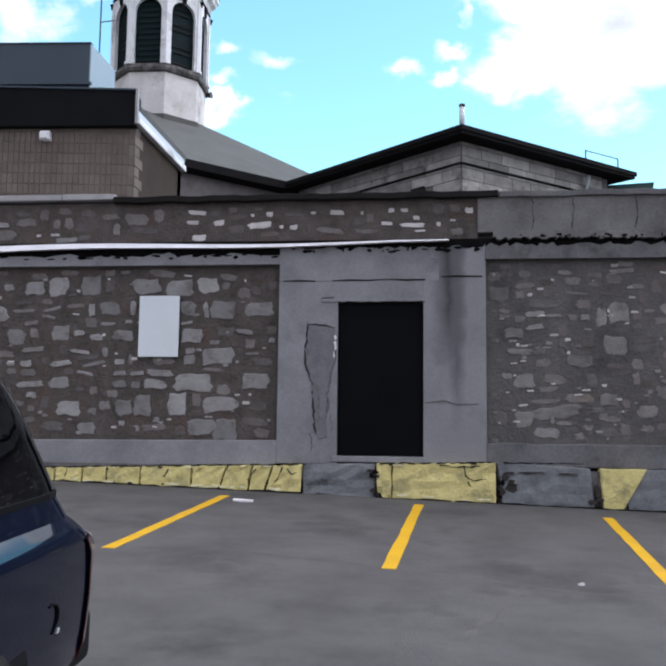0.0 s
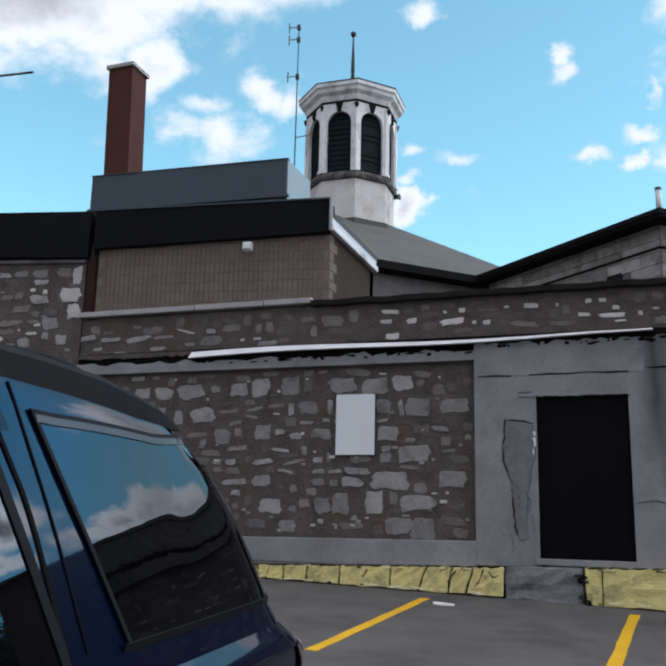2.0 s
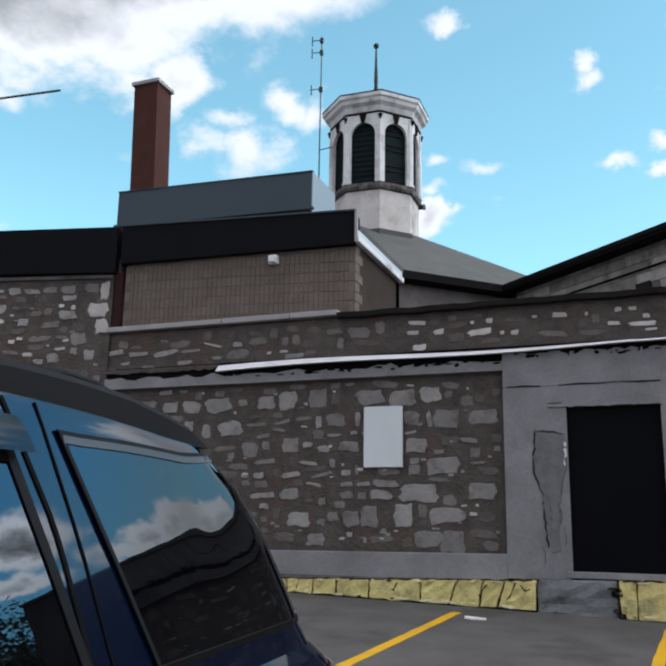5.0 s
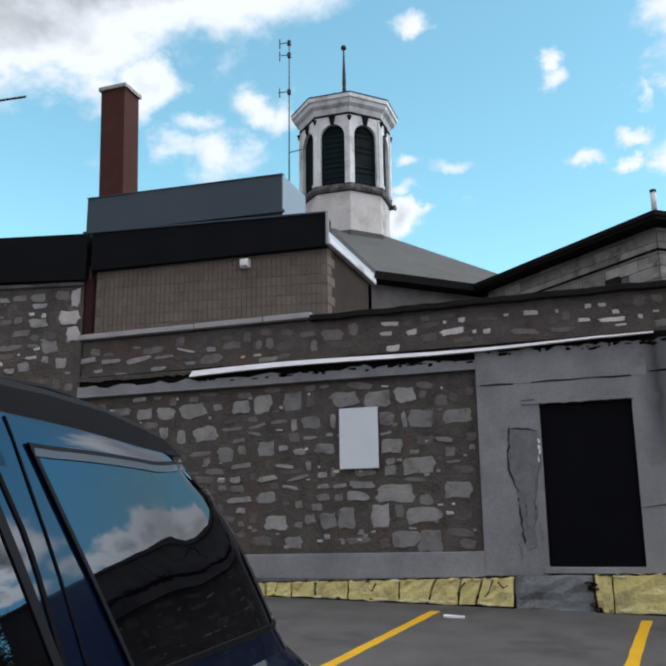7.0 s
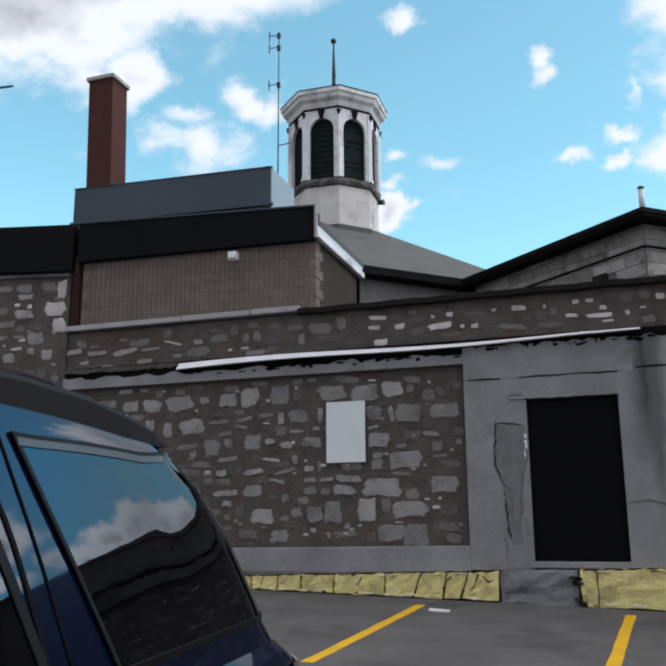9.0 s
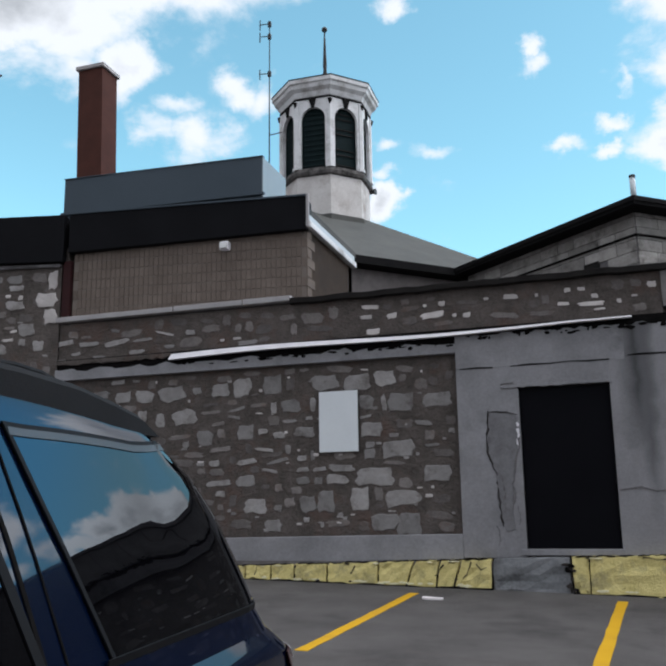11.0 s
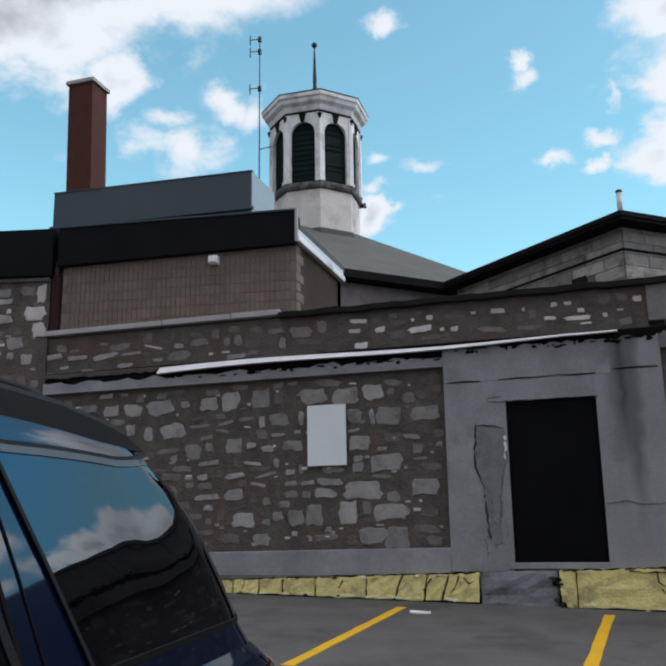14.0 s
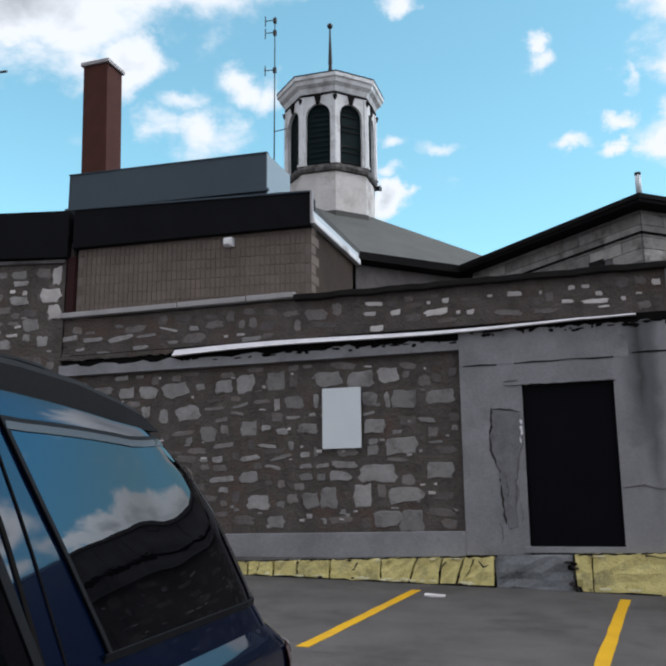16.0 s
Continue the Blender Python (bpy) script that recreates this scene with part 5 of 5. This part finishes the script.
# short raised loop at the rear end of the roof rail
part("rail_loop", tube(bmesh.new(), [settle(0.56, y, z) for y, z in ((2.40, 1.832), (2.55, 1.852), (2.70, 1.864), (2.82, 1.864), (2.92, 1.850), (3.0, 1.822))], [0.008, 0.010, 0.011, 0.011, 0.010, 0.008], 6), CAR_GREY, car, "dark plastic loop at the rail's end", True)
tail = bmesh.new()
prism(tail, [settle(x, table(REAR, 1.10) + 0.012, 1.10) for x in (-0.55, 0.55)] + [settle(x, table(REAR, 1.10) - 0.03, 1.10) for x in (0.55, -0.55)],
      [settle(x, table(REAR, 1.66) + 0.012, 1.66) for x in (-0.50, 0.50)] + [settle(x, table(REAR, 1.66) - 0.03, 1.66) for x in (0.50, -0.50)])
part("rear_window", tail, CAR_GLASS, car, "dark tinted rear window")
part("rear_bumper", bevelled(box(bmesh.new(), -0.86, 0.86, 3.78, 4.11, 0.34, 0.56), 0.05, 3), CAR_TRIM, car, "black rear bumper")
part("front_bumper", bevelled(box(bmesh.new(), -0.86, 0.86, -1.12, -0.85, 0.32, 0.56), 0.05, 3), CAR_TRIM, car, "black front bumper")
part("grille", cube_bm(-0.42, 0.42, -1.075, -0.95, 0.66, 0.84, 0.02), CAR_TRIM, car)
wind = bmesh.new()
prism(wind, [settle(x, table(FRONT_CAB, 1.06) - 0.012, 1.06) for x in (-0.62, 0.62)] + [settle(x, table(FRONT_CAB, 1.06) + 0.05, 1.06) for x in (0.62, -0.62)],
      [settle(x, table(FRONT_CAB, 1.70) - 0.012, 1.70) for x in (-0.50, 0.50)] + [settle(x, table(FRONT_CAB, 1.70) + 0.05, 1.70) for x in (0.50, -0.50)])
part("windscreen", wind, CAR_GLASS, car, "tinted windscreen")
car.matrix_world = Matrix.Translation((CAR_X, 0, ground_z(CAR_X, 0) + 0.0)) @ Matrix.Rotation(math.atan(0.05), 4, "X") @ Matrix.Rotation(math.atan(0.03), 4, "Y")

# ---- trees past the wall, which the car's glass mirrors ----
def tree(x, y, height, spread, seed):
    rnd = random.Random(seed)
    t = thing("tree", "dark leafy broad tree beyond the stone wall", "tree", group="trees past the wall")
    z0 = ground_z(x, y) - 0.1
    trunk = tube(bmesh.new(), [(x, y, z0), (x + 0.1, y, z0 + height * 0.3), (x - 0.1, y + 0.1, z0 + height * 0.55), (x, y, z0 + height * 0.85)], [0.38, 0.28, 0.2, 0.06], 10)
    tips = []
    for k in range(9):
        a, zz = rnd.uniform(0, 6.28), z0 + height * rnd.uniform(0.32, 0.6)
        tip = (x + spread * 0.75 * math.cos(a), y + spread * 0.75 * math.sin(a), zz + height * rnd.uniform(0.1, 0.3))
        tube(trunk, [(x, y, zz), ((x + tip[0]) / 2, (y + tip[1]) / 2, (zz + tip[2]) / 2 + 0.3), tip], [0.13, 0.08, 0.03], 6)
        tips.append(Vector(tip))
    part("trunk", trunk, BARK, t, "", True)
    verts, faces = [], []
    centres = [(p, rnd.uniform(0.25, 0.45) * spread) for p in tips] + [(Vector((x, y, z0 + height * u)), spread * 0.5) for u in (0.6, 0.75, 0.88)]
    for c, r in centres:
        for _ in range(1000):
            d = Vector((rnd.gauss(0, 1), rnd.gauss(0, 1), rnd.gauss(0, 0.75))).normalized() * r * rnd.uniform(0.4, 1.05)
            u = Vector((rnd.gauss(0, 1), rnd.gauss(0, 1), rnd.gauss(0, 1))).normalized()
            v = u.orthogonal().normalized()
            s = rnd.uniform(0.09, 0.2)
            n = len(verts)
            p = c + d
            verts += [tuple(p - u * s), tuple(p + v * s * 0.5), tuple(p + u * s), tuple(p - v * s * 0.5)]
            faces.append((n, n + 1, n + 2, n + 3))
    me = bpy.data.meshes.new("crown")
    me.from_pydata(verts, [], faces)
    me.materials.append(LEAF)
    crown = new("crown", me)
    crown.parent = t
    crown["kind"] = "stuff"


tree(18.0, 25.0, 8.8, 3.4, 1)
tree(22.0, 22.0, 9.5, 3.8, 2)
tree(26.0, 18.5, 9.0, 3.8, 3)
tree(29.0, 12.5, 8.0, 3.6, 4)
tree(31.0, 6.0, 8.5, 4.0, 5)

# ---- blocks of the upper storey ----
def lay_blocks():
    a, b = Vector((*BA, 0)), Vector((*BB, 0))
    d = (b - a).normalized()
    out = Vector((d.y, -d.x, 0))
    cols, rows_n = 24, 8
    w, h = (b - a).length / cols, (5.36 - 4.1) / rows_n
    bm = bmesh.new()
    for s in (-1, 1):
        box(bm, s * w / 4 - w / 4 + 0.006, s * w / 4 + w / 4 - 0.006, -0.005, 0.01, -h / 2 + 0.008, h / 2 - 0.008)
    me = mesh_of(bm, "block", BLOCK)
    for r in range(rows_n):
        for c in range(cols):
            u = (c + 0.5 + (0.5 if r % 2 else 0.0)) * w
            if u > (b - a).length - w / 2 + 0.001:
                continue
            p = a + d * u + out * 0.006
            ob = new("block", me)
            ob.parent = block_face
            ob.matrix_local = Matrix.Translation((p.x, p.y, 4.1 + (r + 0.5) * h)) @ Matrix.Rotation(math.atan2(d.y, d.x), 4, "Z")


lay_blocks()


def lay_quoins():
    """Buff corner blocks that turn from the front on to the darkened side wall."""
    h = (5.36 - 4.1) / 8
    for long in (0.34, 0.20):
        me = mesh_of(bevelled(cube_bm(-0.006, 0.012, 0.0, long, 0.005, h - 0.005), 0.003, 1), "quoin", BLOCK)
        for r in range(8):
            if (r % 2 == 0) == (long > 0.3):
                ob = new("quoin", me)
                ob.parent = block_side
                ob.matrix_local = Matrix.Translation((-4.13, 12.615, 4.1 + r * h))


lay_quoins()

# ---- stones that show through the mortar: centre along the wall, height, width, tall ----
PANEL_LEFT = [
    [(-7.38, 2.83, 0.36, 0.12), (-6.95, 2.77, 0.30, 0.17), (-6.57, 2.76, 0.34, 0.17), (-6.11, 2.77, 0.44, 0.24), (-5.30, 2.79, 0.30, 0.19), (-4.95, 2.81, 0.29, 0.29), (-4.47, 2.82, 0.33, 0.28), (-3.67, 2.80, 0.40, 0.23), (-3.19, 2.78, 0.38, 0.25), (-2.79, 2.81, 0.30, 0.23), (-7.05, 3.01, 0.27, 0.07), (-6.73, 3.01, 0.13, 0.05), (-5.69, 2.80, 0.14, 0.11)],
    [(-6.60, 2.46, 0.15, 0.17), (-6.30, 2.39, 0.16, 0.19), (-5.89, 2.42, 0.40, 0.24), (-4.45, 2.48, 0.10, 0.17), (-4.19, 2.50, 0.29, 0.20), (-3.85, 2.50, 0.09, 0.18), (-3.06, 2.49, 0.24, 0.18), (-2.81, 2.47, 0.07, 0.24), (-2.57, 2.47, 0.40, 0.26), (-2.06, 2.48, 0.39, 0.21), (-5.04, 2.49, 0.28, 0.04), (-5.08, 2.38, 0.21, 0.04), (-4.21, 2.28, 0.21, 0.05), (-3.91, 2.31, 0.11, 0.05), (-3.08, 2.29, 0.17, 0.04)],
    [(-5.54, 2.09, 0.28, 0.20), (-4.89, 2.15, 0.29, 0.22), (-4.62, 2.15, 0.15, 0.08), (-4.37, 2.09, 0.18, 0.10), (-3.98, 2.12, 0.32, 0.14), (-3.00, 2.11, 0.34, 0.20), (-2.68, 2.02, 0.13, 0.06), (-2.26, 2.17, 0.23, 0.07), (-1.88, 2.05, 0.09, 0.07), (-4.60, 1.89, 0.28, 0.05), (-5.86, 2.01, 0.11, 0.09)],
    [(-5.61, 1.71, 0.14, 0.05), (-5.39, 1.72, 0.17, 0.09), (-4.87, 1.72, 0.30, 0.08), (-4.39, 1.72, 0.33, 0.05), (-4.23, 1.88, 0.09, 0.12), (-4.02, 1.75, 0.16, 0.08), (-3.86, 1.78, 0.06, 0.14), (-3.02, 1.90, 0.13, 0.09), (-3.03, 1.78, 0.18, 0.14), (-2.63, 1.83, 0.51, 0.23), (-2.15, 1.87, 0.20, 0.04), (-4.51, 1.59, 0.26, 0.04)],
    [(-5.31, 1.43, 0.38, 0.09), (-4.89, 1.45, 0.29, 0.17), (-4.01, 1.59, 0.19, 0.06), (-3.76, 1.59, 0.19, 0.06), (-3.43, 1.59, 0.35, 0.10), (-4.01, 1.44, 0.19, 0.11), (-3.78, 1.43, 0.14, 0.10), (-3.50, 1.44, 0.33, 0.13), (-2.96, 1.47, 0.56, 0.24), (-2.10, 1.49, 0.42, 0.22)],
    [(-5.28, 1.28, 0.16, 0.08), (-4.73, 1.10, 0.36, 0.20), (-4.39, 1.07, 0.12, 0.08), (-3.94, 1.11, 0.24, 0.23), (-3.67, 1.15, 0.26, 0.29), (-3.18, 1.17, 0.29, 0.32), (-2.57, 1.17, 0.51, 0.21)],
    [(-4.46, 0.83, 0.25, 0.17), (-2.83, 0.86, 0.39, 0.23), (-2.50, 0.83, 0.35, 0.30), (-3.96, 0.90, 0.09, 0.07), (-3.46, 0.97, 0.07, 0.05), (-3.73, 0.83, 0.05, 0.07)],
]
PANEL_RIGHT = [
    [(1.17, 2.67, 0.29, 0.20), (2.13, 2.84, 0.21, 0.10), (2.18, 2.68, 0.34, 0.03), (1.77, 2.54, 0.46, 0.11), (2.72, 2.42, 0.29, 0.28), (2.49, 2.36, 0.13, 0.25)],
    [(1.45, 2.34, 0.14, 0.08), (1.65, 2.40, 0.24, 0.08), (1.88, 2.38, 0.21, 0.04), (2.29, 2.36, 0.13, 0.08), (1.64, 2.23, 0.23, 0.07), (1.37, 2.15, 0.27, 0.14), (2.66, 1.98, 0.31, 0.27)],
    [(1.12, 2.04, 0.10, 0.07), (1.33, 2.04, 0.08, 0.04), (1.69, 1.91, 0.16, 0.10), (1.82, 2.02, 0.09, 0.05), (1.99, 2.02, 0.08, 0.14), (1.45, 1.90, 0.30, 0.08), (2.20, 1.78, 0.37, 0.16)],
    [(2.35, 1.52, 0.13, 0.19), (1.17, 1.79, 0.07, 0.04), (1.27, 1.58, 0.13, 0.08), (1.49, 1.51, 0.27, 0.19), (2.57, 1.28, 0.26, 0.16)],
    [(2.41, 1.14, 0.16, 0.08), (2.30, 1.02, 0.08, 0.04), (1.78, 0.84, 0.31, 0.13), (1.85, 1.02, 0.05, 0.13), (1.09, 0.73, 0.11, 0.06), (2.33, 0.86, 0.05, 0.05), (1.92, 1.11, 0.60, 0.16), (1.49, 1.02, 0.24, 0.21)],
]
BAND_RIGHT = [
    [(-1.00, 3.81, 0.19, 0.07), (-1.94, 3.80, 0.10, 0.07), (-2.18, 3.79, 0.05, 0.04), (-1.33, 3.81, 0.07, 0.04), (-0.66, 3.80, 0.04, 0.05), (-0.26, 3.83, 0.09, 0.06), (-0.08, 3.83, 0.10, 0.05), (0.08, 3.72, 0.09, 0.06), (0.79, 3.81, 0.11, 0.08), (0.57, 3.68, 0.08, 0.03), (-2.97, 3.84, 0.25, 0.06)],
    [(-2.07, 3.65, 0.34, 0.09), (-1.77, 3.62, 0.06, 0.05), (-1.60, 3.61, 0.11, 0.07), (-0.32, 3.65, 0.16, 0.05), (0.03, 3.62, 0.34, 0.06), (0.13, 3.54, 0.14, 0.03), (0.38, 3.63, 0.06, 0.06), (-3.03, 3.70, 0.18, 0.06), (-2.65, 3.69, 0.15, 0.08), (-2.93, 3.48, 0.21, 0.09)],
]
BAND_LEFT = [
    [(-7.12, 3.83, 0.16, 0.05), (-8.05, 3.70, 0.34, 0.09), (-7.60, 3.65, 0.35, 0.08), (-7.09, 3.64, 0.44, 0.09), (-6.63, 3.65, 0.33, 0.05), (-6.24, 3.72, 0.34, 0.03), (-5.81, 3.70, 0.16, 0.08), (-5.27, 3.54, 0.07, 0.04), (-5.03, 3.55, 0.13, 0.04)],
    [(-7.38, 3.42, 0.24, 0.07), (-7.83, 3.51, 0.17, 0.05), (-8.13, 3.39, 0.29, 0.11), (-6.40, 3.38, 0.08, 0.07), (-6.73, 3.47, 0.27, 0.07), (-4.86, 3.47, 0.31, 0.08), (-6.16, 3.51, 0.19, 0.05)],
]
BEND = [
    [(1.71, 4.78, 0.22, 0.14), (1.29, 4.76, 0.12, 0.06), (1.47, 4.79, 0.08, 0.05), (2.02, 4.77, 0.28, 0.09), (2.34, 4.79, 0.23, 0.11), (2.66, 4.79, 0.26, 0.14), (2.70, 4.64, 0.26, 0.09), (2.78, 4.48, 0.08, 0.08), (2.57, 4.51, 0.09, 0.06)],
    [(2.69, 4.35, 0.31, 0.16), (1.49, 4.47, 0.18, 0.17), (1.18, 4.30, 0.22, 0.08), (1.44, 4.26, 0.24, 0.08), (1.91, 4.24, 0.20, 0.13), (0.23, 4.41, 0.14, 0.11), (0.29, 4.30, 0.19, 0.08)],
    [(1.31, 3.92, 0.08, 0.07), (1.46, 3.89, 0.16, 0.09), (1.74, 3.91, 0.12, 0.07), (1.10, 3.89, 0.10, 0.12), (2.04, 3.69, 0.17, 0.07), (2.26, 3.57, 0.16, 0.09), (2.49, 3.63, 0.20, 0.17), (2.85, 3.74, 0.12, 0.11), (3.12, 3.67, 0.19, 0.17), (2.91, 3.94, 0.27, 0.22), (2.61, 3.78, 0.19, 0.05)],
]


def stone_mesh(seed, mat, name="stone"):
    """A rough squared stone of unit size, its face towards -y."""
    rnd = random.Random(seed)
    bm = bmesh.new()
    n = 14
    loops = []
    for depth, grow in ((0.5, 1.0), (-0.25, 1.0), (-0.44, 0.97), (-0.5, 0.88)):
        loop = []
        for k in range(n):
            a = 6.2832 * k / n
            c, s = math.cos(a), math.sin(a)
            m = (abs(c) ** 9 + abs(s) ** 9) ** (-1 / 9) * 0.5
            r2 = random.Random(seed * 100 + k)
            m *= 1 + r2.uniform(-0.24, 0.08)
            loop.append(bm.verts.new((c * m * grow, depth + rnd.uniform(-0.05, 0.05), s * m * grow)))
        loops.append(loop)
    for p, q in zip(loops, loops[1:]):
        for k in range(n):
            bm.faces.new((p[k], p[(k + 1) % n], q[(k + 1) % n], q[k]))
    mid = bm.verts.new((0, -0.5 + rnd.uniform(-0.12, 0.12), 0))
    for k in range(n):
        bm.faces.new((loops[-1][k], loops[-1][(k + 1) % n], mid))
    return mesh_of(bm, name, mat)


GREY_STONES = [stone_mesh(s, STONE) for s in range(1, 9)]
PALE_STONES = [stone_mesh(s, STONE_PALE) for s in range(11, 17)]
MID_STONES = [stone_mesh(s, STONE_MID) for s in range(31, 37)]
DULL_STONES = [stone_mesh(s, STONE_DULL) for s in range(21, 27)]
_stone = random.Random(77)


def set_stone(parent, meshes, origin, along, u, z, w, h, proud=0.012, deep=0.05):
    ob = new("stone", _stone.choice(meshes))
    ob.parent = parent
    out = Vector((along[1], -along[0], 0))
    p = Vector((origin[0] + along[0] * u, origin[1] + along[1] * u, z)) + out * (proud - deep / 2)
    tilt = Matrix.Rotation(radians(_stone.uniform(-4, 4)), 4, "Y") @ Matrix.Rotation(math.pi * _stone.choice((0, 1)), 4, "Y")
    ob.matrix_local = Matrix.Translation(p) @ Matrix.Rotation(math.atan2(along[1], along[0]), 4, "Z") @ Matrix.Diagonal((w, deep, h, 1)) @ tilt
    return ob


def lay(parent, courses, origin, along, fill, pale_under=0.0, proud=0.012, main=GREY_STONES):
    """Sets the showing stones, then dull ones half drowned in mortar in the room left. fill: (u0, u1, z0, z1, tries)."""
    taken = []
    for course in courses:
        for u, z, w, h in course:
            pale = h < pale_under
            set_stone(parent, PALE_STONES if pale else main, origin, along, u, z, w * 1.06, h * 1.06, proud * _stone.uniform(0.7, 1.4))
            taken.append((u, z, w, h))
    u0, u1, z0, z1, tries = fill
    for _ in range(tries):
        w, h = _stone.uniform(0.10, 0.42), _stone.uniform(0.05, 0.20)
        u, z = _stone.uniform(u0 + w / 2, u1 - w / 2), _stone.uniform(z0 + h / 2, z1 - h / 2)
        if all(abs(u - a) > (w + b) / 2 + 0.015 or abs(z - c) > (h + e) / 2 + 0.012 for a, c, b, e in taken):
            set_stone(parent, DULL_STONES, origin, along, u, z, w, h, proud * _stone.uniform(0.3, 0.8))
            taken.append((u, z, w, h))


def chips(parent, origin, along, count, u0, u1, z0, z1):
    """Small pale chips and spalls scattered in the mortar."""
    for _ in range(count):
        set_stone(parent, PALE_STONES if _stone.random() < 0.45 else GREY_STONES, origin, along, _stone.uniform(u0, u1), _stone.uniform(z0, z1), _stone.uniform(0.03, 0.13), _stone.uniform(0.02, 0.05), 0.008)


lay(panel_left, PANEL_LEFT, (0, 12.06), (1, 0), (-8.1, -1.8, 0.72, 3.06, 1600), 0.0)
lay(panel_right, PANEL_RIGHT, (0, 12.05), (1, 0), (1.02, 4.95, 0.74, 3.1, 1500), 0.0, 0.008, MID_STONES)
lay(upper_left, BAND_RIGHT, (0, 12.035), (1, 0), (-3.2, 0.85, 3.46, 3.93, 220), 0.2, 0.01)
lay(upper_left, BAND_LEFT, (0, 12.035), (1, 0), (-8.1, -3.3, 3.46, 3.96, 240), 0.05, 0.01)
bend = Vector((LB[0] - LA[0], LB[1] - LA[1])).normalized()
lay(left_panel, BEND, LA, tuple(bend), (0.1, 3.35, 3.0, 4.9, 500), 0.09, 0.012)
# pale squared quoins at the bend
for u, z, w, h in ((3.32, 4.76, 0.17, 0.32), (3.22, 4.42, 0.37, 0.26), (3.30, 4.15, 0.23, 0.26)):
    set_stone(left_panel, PALE_STONES, LA, tuple(bend), u, z, w, h, 0.02)
chips(panel_left, (0, 12.06), (1, 0), 90, -7.9, -1.85, 0.75, 3.0)
chips(panel_right, (0, 12.05), (1, 0), 110, 1.05, 4.9, 0.75, 3.05)
chips(left_panel, LA, tuple(bend), 30, 0.15, 3.3, 3.0, 4.85)


# squared stones of the wing's two faces
def ashlar_faces():
    bm = bmesh.new()
    bmesh.ops.create_cube(bm, size=1.0)
    block = mesh_of(bevelled(bm, 0.02, 1), "ashlar_block", ASHLAR_BLOCK)
    rnd = random.Random(9)
    corner = WC + (dl + dr) * 0.56
    for run, length in ((dl, WL - 0.6), (dr, WRT - 1.4)):
        z = 5.6
        while z < 8.0:
            h = 0.30 if z < 7.4 else 0.27
            s = 0.0
            while s < length:
                w = min(rnd.uniform(0.55, 1.15), length - s)
                if w < 0.12:
                    break
                window = run is dl and 6.75 < z + h / 2 < 7.2 and s < 1.55 and s + w > 1.35
                if not window:
                    p = corner + run * (s + w / 2)
                    ob = new("ashlar_block", block)
                    ob.parent = wing
                    ob.matrix_local = Matrix.Translation((p.x, p.y, z + h / 2)) @ Matrix.Rotation(math.atan2(run.y, run.x), 4, "Z") @ Matrix.Diagonal((w - 0.018, 0.06 + rnd.uniform(0, 0.012), h - 0.016, 1))
                s += w
            z += h
    p = corner + dl * 1.45
    bm = bmesh.new()
    bmesh.ops.create_cube(bm, size=1.0)
    hole = new("window_opening", mesh_of(bm, "window_opening", DARK_INSIDE))
    hole.parent = wing
    hole.matrix_local = Matrix.Translation((p.x, p.y, 6.98)) @ Matrix.Rotation(math.atan2(dl.y, dl.x), 4, "Z") @ Matrix.Diagonal((0.5, 0.08, 0.36, 1))


ashlar_faces()
